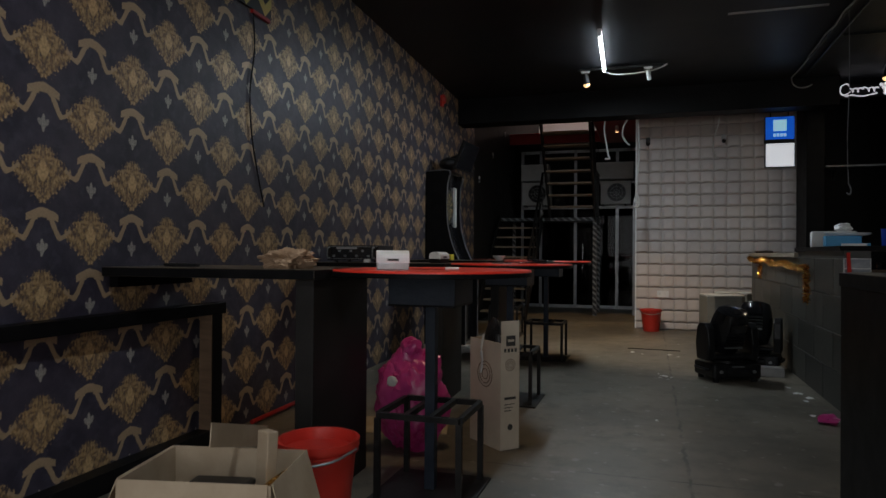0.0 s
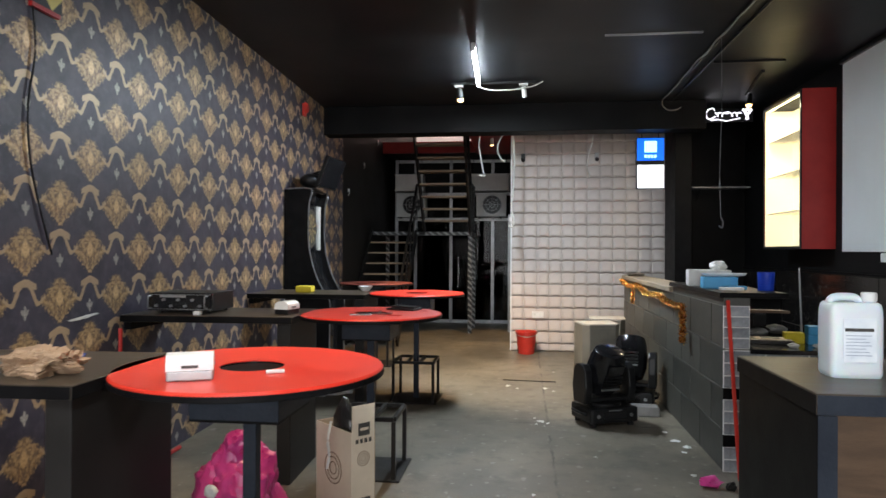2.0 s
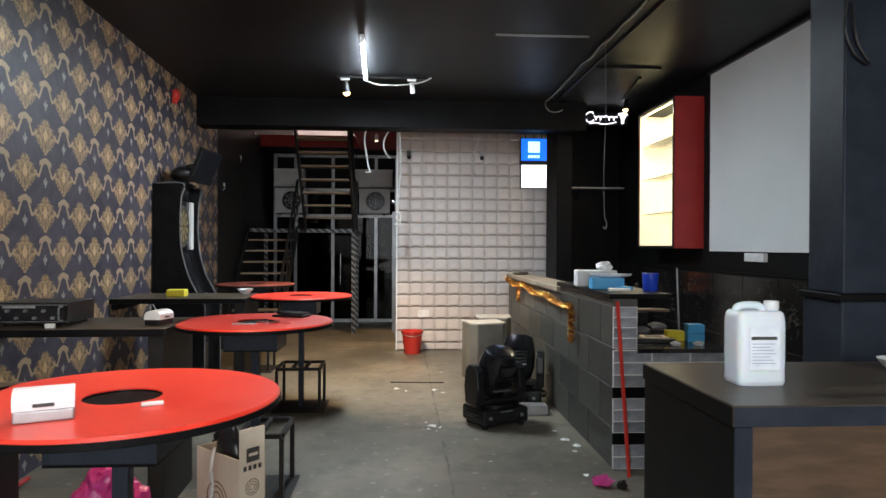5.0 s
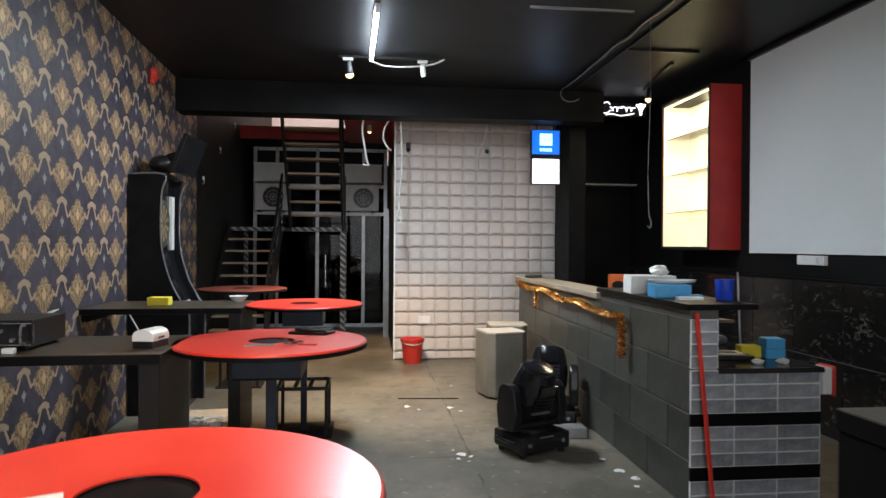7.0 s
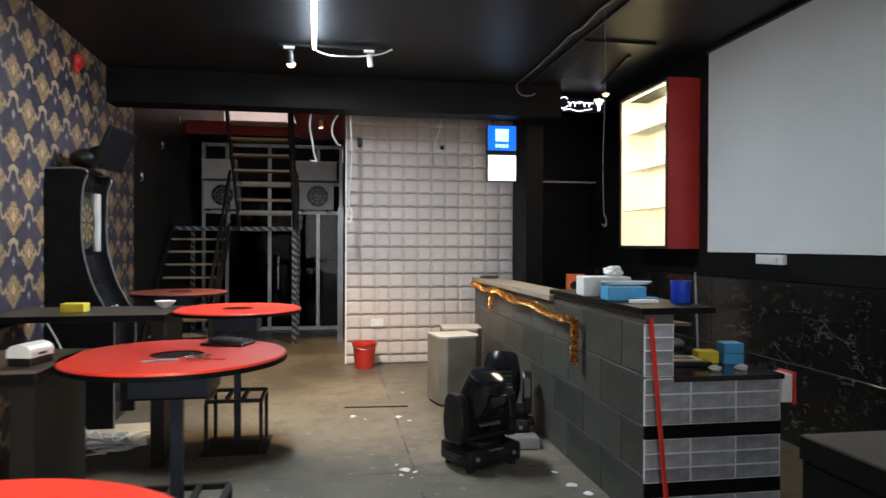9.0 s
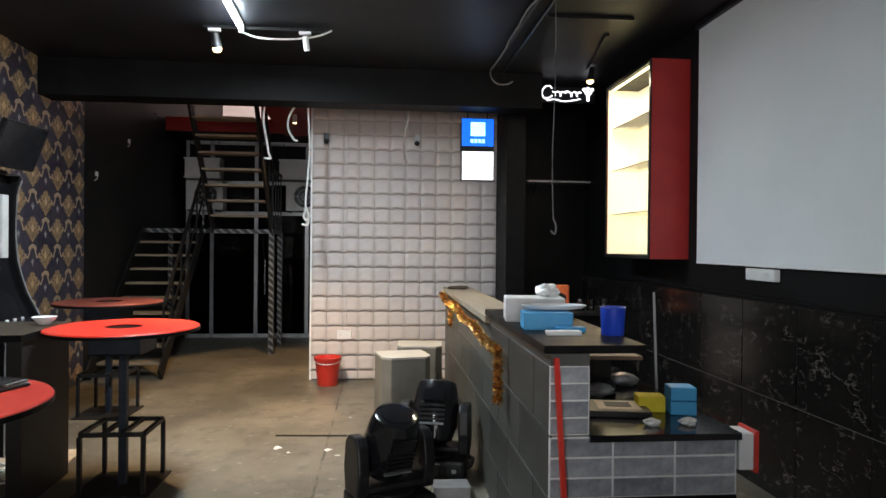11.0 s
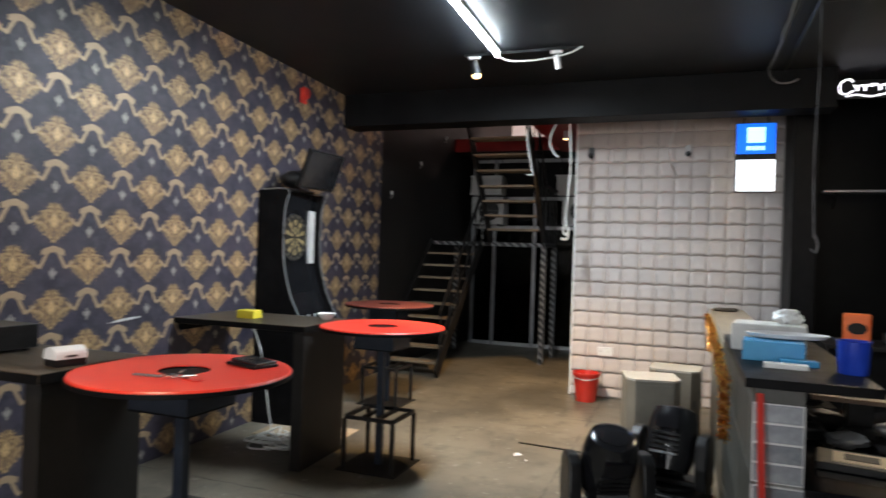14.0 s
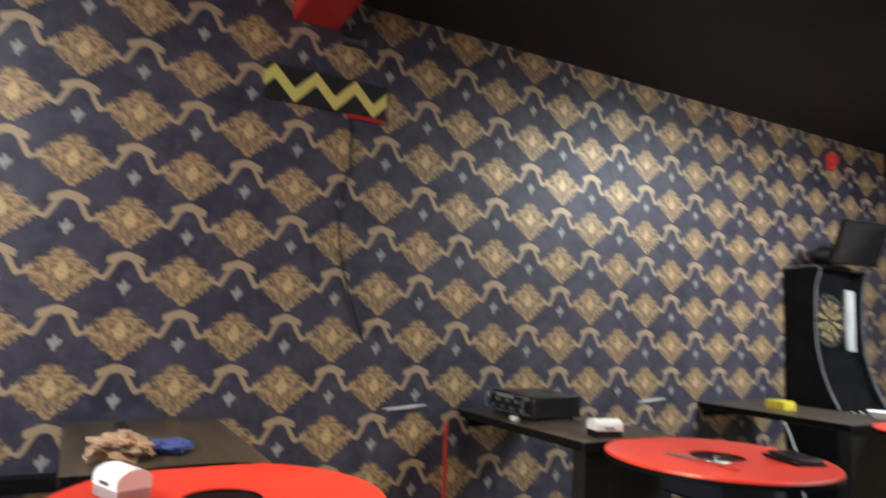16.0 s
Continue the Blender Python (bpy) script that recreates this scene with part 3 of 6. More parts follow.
def wall_counter(x1, y0, y1, label):
    tb = thing("wall_counter", (x1, (y0 + y1) / 2, 0), label, "bar counter", "counters along the papered wall")
    wx = wall_x((y0 + y1) / 2)
    top = part("countertop", box(wx + 0.002, x1, y0, y1, TOP - 0.045, TOP), "bar_top", tb, "worn dark timber top", bevel=0.004)
    part("edge_band", box(wx + 0.004, x1 - 0.002, y0 - 0.003, y0 - 0.0002, TOP - 0.043, TOP - 0.003), "black", top)
    part("edge_band", box(x1 + 0.0002, x1 + 0.003, y0 + 0.002, y1 - 0.002, TOP - 0.043, TOP - 0.003), "black", top)
    part("end_panel", box(x1 - 0.10, x1 - 0.012, y0 + 0.02, y1 - 0.02, 0, TOP - 0.045), "dark_panel", tb, bevel=0.004)
    part("wall_cleat", box(wx + 0.002, wx + 0.05, y0 + 0.05, y1 - 0.05, TOP - 0.10, TOP - 0.045), "black", tb)
    tb.rotation_euler = (0, 0, radians(SPLAY))
    return tb


wall_counter(-1.21, 3.05, 3.72, "dark wooden wall counter with a black end panel")
wall_counter(-1.27, 5.16, 5.78, "dark wooden wall counter carrying an amplifier")
wall_counter(-1.32, 7.28, 7.98, "dark wooden wall counter with a black end panel")

# low open frame by the wall at the start
fr = thing("low_open_frame", (-2.35, 3.2, 0), "black wooden open frame standing against the papered wall", "frame")
part("top_rail", box(-2.40, -2.30, 1.2, 3.86, 0.77, 0.835), "black", fr, bevel=0.004)
part("upright", box(-2.395, -2.305, 3.74, 3.83, 0.10, 0.77), "black", fr, bevel=0.004)
part("upright", box(-2.395, -2.305, 1.22, 1.31, 0.10, 0.77), "black", fr, bevel=0.004)
part("bottom_rail", box(-2.40, -2.30, 1.2, 3.86, 0.0, 0.10), "black", fr, bevel=0.004)
part("inner_lining", box(-2.39, -2.31, 3.732, 3.739, 0.10, 0.77), "brown", fr)
fr.location.x += 0.08

# ---- bar counter ----
bar = thing("bar_counter", (1.6, 8.0, 0), "long bar counter faced in dark slate tiles", "bar counter")
BX, BY0, BY1, BH = 1.52, 5.82, 10.25, 1.12
part("core", box(BX + 0.012, BX + 0.17, BY0 + 0.012, BY1, 0, BH), "grout", bar)
part("lower_cabinet", box(BX + 0.171, 2.34, BY0 + 0.012, 7.4, 0, 0.80), "black", bar)
part("work_surface", box(BX + 0.171, 2.36, BY0 - 0.01, 7.4, 0.80, 0.83), "gloss", bar, "dark glossy lower work surface", bevel=0.003)
part("top_riser", box(BX + 0.003, 1.69, BY0 + 0.004, 7.345, BH, BH + 0.0545), "tile", bar)
part("black_top", box(1.49, 1.93, BY0 - 0.02, 7.35, BH + 0.055, BH + 0.09), "black", bar, "black laminate bar top", bevel=0.004)
part("timber_top", box(1.49, 1.80, 7.355, BY1, BH, BH + 0.045), "wood", bar, "worn pale timber bar top", bevel=0.004)
part("back_shelf", box(1.70, 2.1, 7.42, BY1, 0.78, 0.81), "black", bar)

# red stick leaning on the bar's end
solid("red_stick", beam((1.538, 5.788, 1.16), (1.570, 5.63, 0.010), 0.020, 0.014), "red_plastic", "red painted wooden stick leaning on the bar end", "stick")

# tinsel garland
tin = thing("tinsel_garland", (1.42, 8.0, 1.05), "gold and copper tinsel garland draped along the bar edge", "garland")
rnd = random.Random(5)
pts = []
for i in range(260):
    f = i / 259
    y = 10.1 - f * 3.35
    z = 1.105 - 0.035 * abs(math.sin(f * 9.0)) - (0.02 if f < 0.5 else 0.05) * f
    pts.append(Vector((1.468, y, z)))
for i in range(34):
    pts.append(Vector((1.468, 6.75 + 0.01 * math.sin(i), 1.03 - 0.0085 * i)))
for i in range(16):
    pts.append(Vector((1.468, 9.2, 1.06 - 0.012 * i)))


def bristles(points, r, n, seed, width):
    rb = random.Random(seed)
    bm = bmesh.new()
    for p in points:
        for _ in range(n):
            d = Vector((rb.uniform(-1, 1), rb.uniform(-1, 1), rb.uniform(-1, 1))).normalized() * r * rb.uniform(0.5, 1)
            w = d.orthogonal().normalized() * width
            q = p + Vector((rb.uniform(-1, 1), rb.uniform(-1, 1), rb.uniform(-1, 1))) * 0.006
            vs = [bm.verts.new(c) for c in (q - w, q + w, q + d + w, q + d - w)]
            bm.faces.new(vs)
    return bm


part("gold_tinsel", bristles(pts, 0.04, 18, 3, 0.0026), "foil", tin)
part("copper_tinsel", bristles(pts[::2], 0.04, 12, 4, 0.0026), "foil_red", tin, "copper-red foil strands")
part("string", cord(pts[:260:6] + pts[260:294:6], 0.003), "foil", tin)

# ---- right side: desk, column ----
dk = thing("open_desk", (1.5, 3.6, 0), "black high desk with an open front and brown inside", "desk")
DX0, DX1, DY0, DY1 = 1.05, 2.6, 3.27, 4.0
part("desktop", box(DX0, DX1, DY0, DY1, TOP - 0.065, TOP), "bar_top", dk, bevel=0.004)
part("edge_band", box(DX0 + 0.002, DX1 - 0.002, DY0 - 0.003, DY0 - 0.0002, TOP - 0.063, TOP - 0.004), "blue_black", dk)
part("edge_band", box(DX0 - 0.003, DX0 - 0.0002, DY0 + 0.002, DY1 - 0.002, TOP - 0.063, TOP - 0.004), "black", dk)
part("front_stile", box(DX0 + 0.005, DX0 + 0.06, DY0, DY0 + 0.0035, 0.0, TOP - 0.066), "blue_black", dk)
part("side_panel", box(DX0 + 0.004, DX0 + 0.06, DY0 + 0.004, DY1 - 0.004, 0, TOP - 0.065), "black", dk, bevel=0.003)
part("side_panel", box(DX1 - 0.09, DX1 - 0.004, DY0 + 0.004, DY1 - 0.004, 0, TOP - 0.065), "black", dk, bevel=0.003)
part("back_panel", box(DX0 + 0.22, DX1 - 0.09, DY1 - 0.06, DY1 - 0.03, 0.0, TOP - 0.065), "brown", dk)
part("hinge", box(DX0 + 0.061, DX0 + 0.10, DY0 + 0.30, DY0 + 0.345, 0.70, 0.76), "white", dk, "small white hinge", bevel=0.004)

col = thing("column", (2.12, 4.27, 0), "dark blue-black painted column with a ledge", "column", kind="structure")
part("shaft", box(2.0, 2.24, 4.15, 4.40, 1.33, CEIL), "blue_black", col, bevel=0.008)
part("plinth", box(1.985, 2.255, 4.135, 4.415, 0, 1.30), "blue_black", col, bevel=0.008)
part("ledge", box(1.965, 2.275, 4.115, 4.435, 1.30, 1.33), "black", col, bevel=0.004)
solid("loose_cable", cord([(1.99, 4.12, 2.62), (1.985, 4.13, 2.5), (2.03, 4.13, 2.38), (2.1, 4.13, 2.34), (2.04, 4.13, 2.44), (2.01, 4.12, 2.60)], 0.006), "matt", "loose black cable hanging on the column", "cable")

jx, jy, jz = 1.295, 3.60, TOP
jerry = thing("jerrycan", (jx, jy, jz), "translucent white plastic jerrycan with a paper label", "jerrycan")
bm = bmesh.new()
W, D = 0.087, 0.062
lv = []
for z, k in ((0.0, 0.93), (0.010, 0.99), (0.02, 1.0), (0.05, 0.985), (0.06, 1.0), (0.205, 1.0), (0.228, 0.985), (0.246, 0.94), (0.253, 0.86)):
    ring = []
    for i in range(40):
        a = 2 * math.pi * i / 40
        c, sn = math.cos(a), math.sin(a)
        ring.append(bm.verts.new((jx + W * k * math.copysign(abs(c) ** 0.32, c), jy + D * k * math.copysign(abs(sn) ** 0.35, sn), jz + z)))
    lv.append(ring)
for p, q in zip(lv, lv[1:]):
    for i in range(40):
        bm.faces.new((p[i], p[(i + 1) % 40], q[(i + 1) % 40], q[i]))
bm.faces.new(lv[0])
bm.faces.new(lv[-1])
part("body", bm, "milky", jerry, smooth=True)
part("grip", cord([(jx - 0.064, jy, jz + 0.225), (jx - 0.066, jy, jz + 0.255), (jx - 0.052, jy, jz + 0.268), (jx - 0.01, jy, jz + 0.271), (jx + 0.020, jy, jz + 0.264), (jx + 0.030, jy, jz + 0.235)], 0.0135, 12), "milky", jerry, smooth=True)
part("neck", lathe([(0.022, 0.235), (0.022, 0.256)], (jx + 0.06, jy, jz), 24), "milky", jerry, smooth=True)
part("screw_cap", lathe([(0.024, 0.256), (0.025, 0.258), (0.025, 0.283), (0.022, 0.286)], (jx + 0.06, jy, jz), 24), "white", jerry, "white screw cap", smooth=True)
jl = part("paper_label", box(jx - 0.05, jx + 0.055, jy - 0.0645, jy - 0.0625, jz + 0.055, jz + 0.200), "film_label", jerry, "pale printed film label")
part("print_bar", box(jx - 0.045, jx + 0.045, jy - 0.0658, jy - 0.0647, jz + 0.158, jz + 0.169), "ink", jl)
for i in range(7):
    part("print_bar", box(jx - 0.042, jx + (0.038, 0.02, 0.032)[i % 3], jy - 0.0658, jy - 0.0647, jz + 0.143 - 0.011 * i, jz + 0.1455 - 0.011 * i), "film_print", jl)


def bowl(x, y, z, label):
    solid("bowl", lathe([(0.03, 0.0), (0.034, 0.004), (0.06, 0.03), (0.075, 0.052), (0.078, 0.054), (0.072, 0.050), (0.055, 0.026), (0.03, 0.008)], (x, y, z), 32), "white", label, "bowl", smooth=True)


bowl(1.95, 3.75, TOP, "white plastic bowl on the black desk")
bowl(-1.43, 7.80, TOP, "white plastic bowl on the wall counter")

# ---- bar wall: cabinet, screen ----
gc = thing("glass_cabinet", (3.2, 9.0, 1.5), "red-sided wall cabinet lit warm inside with glass shelves", "cabinet")
gx0, gy0, gy1, gz0, gz1 = 3.06, 8.46, 9.55, 1.52, 3.20
part("side", box(gx0, WX1 - 0.004, gy0, gy0 + 0.03, gz0, gz1), "red_paint", gc, "glossy red side panel")
part("side", box(gx0, WX1 - 0.004, gy1 - 0.03, gy1, gz0, gz1), "red_paint", gc)
part("top", box(gx0, WX1 - 0.004, gy0 + 0.03, gy1 - 0.03, gz1 - 0.03, gz1), "black", gc)
part("bottom", box(gx0, WX1 - 0.004, gy0 + 0.03, gy1 - 0.03, gz0, gz0 + 0.03), "black", gc)
# lining emits light itself, which evens out the brightness inside the cabinet
part("lining", box(WX1 - 0.03, WX1 - 0.006, gy0 + 0.03, gy1 - 0.03, gz0 + 0.03, gz1 - 0.03), "cream", gc, "glowing cream back lining")
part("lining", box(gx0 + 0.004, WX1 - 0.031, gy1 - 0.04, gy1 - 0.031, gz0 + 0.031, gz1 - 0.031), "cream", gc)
for z in (1.93, 2.36, 2.78):
    part("shelf", box(gx0 + 0.04, WX1 - 0.03, gy0 + 0.032, gy1 - 0.042, z, z + 0.008), "pane", gc, "clear glass shelf")
for z in (gz0, gz1 - 0.03):
    part("front_trim", box(gx0 - 0.012, gx0 - 0.0005, gy0 + 0.03, gy1 - 0.03, z, z + 0.03), "matt", gc)
for y in (gy0, gy1 - 0.03):
    part("front_trim", box(gx0 - 0.012, gx0 - 0.0005, y, y + 0.03, gz0, gz1), "matt", gc)
for z in (1.93, 2.36, 2.78):
    part("shelf_edge", box(gx0 + 0.034, gx0 + 0.0395, gy0 + 0.032, gy1 - 0.042, z, z + 0.008), "grey", gc, "dull glass edge")
part("led_strip", box(gx0 + 0.03, gx0 + 0.05, gy0 + 0.06, gy1 - 0.06, gz1 - 0.038, gz1 - 0.031), "led", gc, "warm led strip")
lamp("cabinet_led_light", "AREA", look((gx0 + 0.14, (gy0 + gy1) / 2, gz1 - 0.045), (gx0 + 0.2, (gy0 + gy1) / 2, 0)), 32, (1.0, 0.88, 0.62), 0.2, 0.9)

sc = thing("projection_screen", (3.36, 7.4, 1.5), "large white projection screen hung on the wall", "screen")
part("fabric", box(3.372, 3.385, 4.95, 8.27, 1.50, 3.40), "screen", sc)
part("roller_case", box(3.34, 3.396, 4.93, 8.29, 3.385, 3.43), "matt", sc, bevel=0.006)
part("weight_bar", cord([(3.376, 4.95, 1.498), (3.376, 8.27, 1.498)], 0.008, 8, 1), "white", sc)
ad = thing("wall_socket_box", (3.38, 7.4, 1.42), "white double wall socket under the screen", "socket")
part("housing", box(3.355, WX1 - 0.002, 7.18, 7.52, 1.40, 1.48), "white", ad, bevel=0.006)
part("plug", box(3.335, 3.355, 7.24, 7.29, 1.42, 1.46), "white", ad, bevel=0.004)

# ---- signs, neon ----
sg = thing("light_box_sign", (1.88, 10.32, 2.3), "hanging light box with a blue face over a white one", "sign")
part("blue_case", box(1.685, 2.055, 10.32, 10.40, 2.70, 3.02), "matt", sg, bevel=0.006)
bf = part("blue_face", box(1.695, 2.045, 10.314, 10.3195, 2.71, 3.01), "sign_blue", sg, "glowing blue sign face")
part("emblem", box(1.79, 1.95, 10.309, 10.3135, 2.82, 2.97), "sign_pale", bf, "pale blue glowing emblem")
for i in range(4):
    part("letter_bar", box(1.79 + i * 0.042, 1.82 + i * 0.042, 10.309, 10.3135, 2.745, 2.785), "sign_pale", bf)
part("white_case", box(1.69, 2.055, 10.32, 10.40, 2.33, 2.66), "matt", sg, bevel=0.006)
part("white_face", box(1.70, 2.045, 10.314, 10.3195, 2.34, 2.65), "sign_white", sg, "glowing white sign face")
for x in (1.76, 1.98):
    part("hanger", rod((x, 10.36, 3.02), (x, 10.36, CEIL), 0.006), "steel", sg)
part("bracket", box(1.68, 2.06, 10.35, 10.37, 2.66, 2.70), "matt", sg)

nn = thing("neon_sign", (2.82, 10.2, 3.2), "white glowing neon script sign hung from the ceiling", "neon sign")
x0 = 2.55
strokes = [[(0.115, 0.055), (0.085, 0.085), (0.03, 0.065), (0.005, 0.01), (0.025, -0.045), (0.075, -0.05), (0.12, -0.02)],
           [(0.12 + 0.0165 * k + 0.016 * math.sin(k * 1.7), 0.028 * math.cos(k * 1.7) + (0.04 if k in (9, 10) else 0.0)) for k in range(20)],
           [(0.06, -0.075), (0.15, -0.062), (0.25, -0.082), (0.36, -0.066), (0.43, -0.05)]]
for stroke in strokes:
    part("neon_stroke", cord([(x0 + a, 10.2, 3.285 + b) for a, b in stroke], 0.0062, 6, 5), "neon", nn, smooth=True)
for a, b in ((0.475, 0.055), (0.52, 0.065), (0.565, 0.055), (0.50, 0.018), (0.54, 0.018), (0.52, -0.02), (0.52, -0.055)):
    part("neon_leaf", lathe([(0.004, -0.02), (0.02, -0.006), (0.02, 0.006), (0.004, 0.02)], (x0 + a, 10.2, 3.285 + b), 10, 1, 0.5), "neon", nn)
part("backplate", box(x0 - 0.02, x0 + 0.6, 10.214, 10.222, 3.19, 3.36), "matt", nn)
part("hanger", rod((2.83, 10.22, 3.35), (2.83, 10.22, CEIL), 0.004), "chrome", nn)

sh = thing("bar_shelf_rail", (3.0, 11.2, 2.4), "metal shelf rail on the black wall behind the bar", "shelf")
part("rail", box(2.60, WX1 - 0.01, 11.05, 11.29, 2.40, 2.425), "grey", sh, bevel=0.003)
part("bracket", beam((2.72, 11.12, 2.40), (2.72, 11.29, 2.25), 0.015, 0.015), "steel", sh)
solid("hanging_chain", cord([(1.94, 7.37, CEIL), (1.945, 7.37, 2.8), (1.93, 7.37, 2.2), (1.94, 7.37, 1.79)], 0.0032), "alu", "thin metal chain hanging from the ceiling", "chain")
solid("hook", cord([(1.94, 7.37, 1.80), (1.96, 7.37, 1.75), (1.95, 7.37, 1.70), (1.925, 7.37, 1.72)], 0.006), "alu", "small dark metal hook at the end of the chain", "hook")

# ---- ceiling fittings ----
tl = thing("fluorescent_lamp", (-0.245, 8.05, 3.36), "lit bare fluorescent tube fitting under the black ceiling", "ceiling lamp")
ta, tb_ = Vector((-0.30, 7.34, 3.375)), Vector((-0.34, 8.71, 3.375))
part("batten", beam(ta + Vector((0, 0, 0.045)), tb_ + Vector((0, 0, 0.045)), 0.04, 0.03), "white", tl)
part("tube", rod(ta, tb_, 0.015, 16), "tube", tl, "glowing white tube", smooth=True)
for p, q in ((ta, tb_), (tb_, ta)):
    d = (q - p).normalized() * 0.02
    part("end_cap", box(p.x - 0.018, p.x + 0.018, p.y - 0.014, p.y + 0.014, p.z - 0.02, p.z + 0.05), "white", tl)
# unseen fitting, added to go with the extra front light
ft = thing("fluorescent_lamp", (-0.3, 1.3, 3.36), "lit bare fluorescent tube fitting added out of view over the shop front", "ceiling lamp")
part("batten", box(-0.32, -0.28, 0.65, 1.95, 3.40, CEIL), "white", ft)
part("tube", rod((-0.3, 0.66, 3.375), (-0.3, 1.94, 3.375), 0.015, 16), "tube", ft, "glowing white tube", smooth=True)
for y in (0.65, 1.95):
    part("end_cap", box(-0.318, -0.282, y - 0.014, y + 0.014, 3.355, 3.425), "white", ft)
tr = thing("track_light_rail", (-0.1, 8.76, 3.4), "white track rail with one lit and one unlit spotlight", "track light")
part("rail", box(-0.66, 0.34, 8.745, 8.775, 3.395, 3.42), "matt", tr)
part("rail_stem", rod((-0.5, 8.76, 3.42), (-0.5, 8.76, CEIL), 0.008), "matt", tr)
part("rail_stem", rod((0.2, 8.76, 3.42), (0.2, 8.76, CEIL), 0.008), "matt", tr)
for x, on in ((-0.57, True), (0.17, False)):
    part("adapter", box(x - 0.05, x + 0.05, 8.742, 8.778, 3.37, 3.395), "white", tr)
    h = part("spot_head", rod((x, 8.76, 3.36), (x + 0.015, 8.79, 3.245), 0.034 if on else 0.026, 16, 0.042 if on else 0.026), "white" if not on else "matt", tr)
    if on:
        part("bulb", lathe([(0.005, -0.04), (0.028, -0.03), (0.038, -0.012), (0.038, 0.0)], (x + 0.015, 8.79, 3.243), 16), "bulb", h, "lit warm bulb", smooth=True)
part("feed_cable", cord([(-0.33, 8.73, 3.36), (-0.2, 8.74, 3.325), (0.02, 8.75, 3.325), (0.2, 8.75, 3.345), (0.30, 8.755, 3.37), (0.39, 8.76, 3.415)], 0.009), "cable_white", tr, "white feed cable")
bsp = thing("bar_spotlight", (2.9, 9.55, 3.3), "small lit spotlight on a black rail above the bar", "spotlight")
part("rail", beam((2.72, 8.6, 3.425), (2.92, 9.75, 3.425), 0.03, 0.025), "matt", bsp)
hh = part("spot_head", rod((2.9, 9.56, 3.40), (2.88, 9.54, 3.27), 0.025, 14, 0.035), "matt", bsp)
part("bulb", lathe([(0.005, -0.035), (0.026, -0.024), (0.034, -0.01), (0.034, 0.0)], (2.878, 9.538, 3.268), 16), "bulb", hh, "lit warm bulb", smooth=True)
solid("ceiling_conduit", cord([(1.93, 5.2, 3.422), (1.94, 7.0, 3.422), (1.95, 9.8, 3.422)], 0.017, 8), "steel", "black conduit running along the black ceiling", "conduit")
rw = random.Random(21)
solid("ceiling_cable", cord([(1.915 + rw.uniform(-0.012, 0.012), 5.2 + 0.2 * k, 3.402 + rw.uniform(-0.006, 0.004)) for k in range(24)] + [(1.95, 9.93, 3.36), (2.02, 9.955, 3.31), (2.12, 9.955, 3.31), (2.18, 9.955, 3.34)], 0.008, 6, 4), "grey", "loose grey cable bundle tied along the conduit", "cable", smooth=True)
solid("ceiling_conduit", cord([(2.07, 5.2, 3.427), (2.07, 9.95, 3.427)], 0.012, 8, 1), "matt", "black conduit running along the black ceiling", "conduit")
solid("ceiling_batten", box(0.9, 1.75, 7.24, 7.27, 3.425, 3.439), "grey", "short metal strip fixed to the ceiling", "batten")
solid("ceiling_track", box(2.1, 2.8, 8.2, 8.23, 3.415, 3.439), "matt", "black track rail on the ceiling", "rail")
for i, pp in enumerate(([(-0.42, 10.31, 3.10), (-0.44, 10.33, 2.95), (-0.41, 10.33, 2.75), (-0.38, 10.33, 2.58), (-0.36, 10.33, 2.53), (-0.43, 10.33, 2.53)],
                        [(-0.10, 10.31, 3.10), (-0.17, 10.33, 2.98), (-0.18, 10.33, 2.85), (-0.12, 10.33, 2.74), (-0.08, 10.33, 2.72)],
                        [(0.03, 10.31, 3.10), (0.04, 10.33, 2.9), (0.05, 10.33, 2.6), (0.03, 10.33, 2.3), (0.01, 10.33, 2.05), (0.03, 10.33, 1.98), (0.05, 10.33, 1.92), (0.02, 10.33, 1.87), (-0.01, 10.33, 1.92), (0.02, 10.33, 1.98), (0.05, 10.33, 1.90), (0.03, 10.33, 1.82), (-0.03, 10.33, 1.83)],
                        [(1.12, 10.31, 3.10), (1.10, 10.33, 2.95), (1.06, 10.4, 2.8), (1.07, 10.7, 2.68), (1.13, 11.0, 2.58)])):
    solid("hanging_cable", cord(pp, 0.012 if i < 3 else 0.007, 8), "cable_white", "loose white cable hanging below the beam", "cable", smooth=True, group="cables hanging from the beam")
solid("passage_spotlight", lathe([(0.03, 0), (0.03, 0.09), (0.02, 0.11)], (-0.35, 12.2, 3.25), 16), "white", "small white spotlight above the rear passage", "spotlight", smooth=True)
solid("spotlight_bulb", lathe([(0.01, 0.0), (0.024, 0.004), (0.026, 0.014)], (-0.35, 12.2, 3.235), 16), "bulb", "lit warm bulb of the passage spotlight", "bulb", smooth=True)

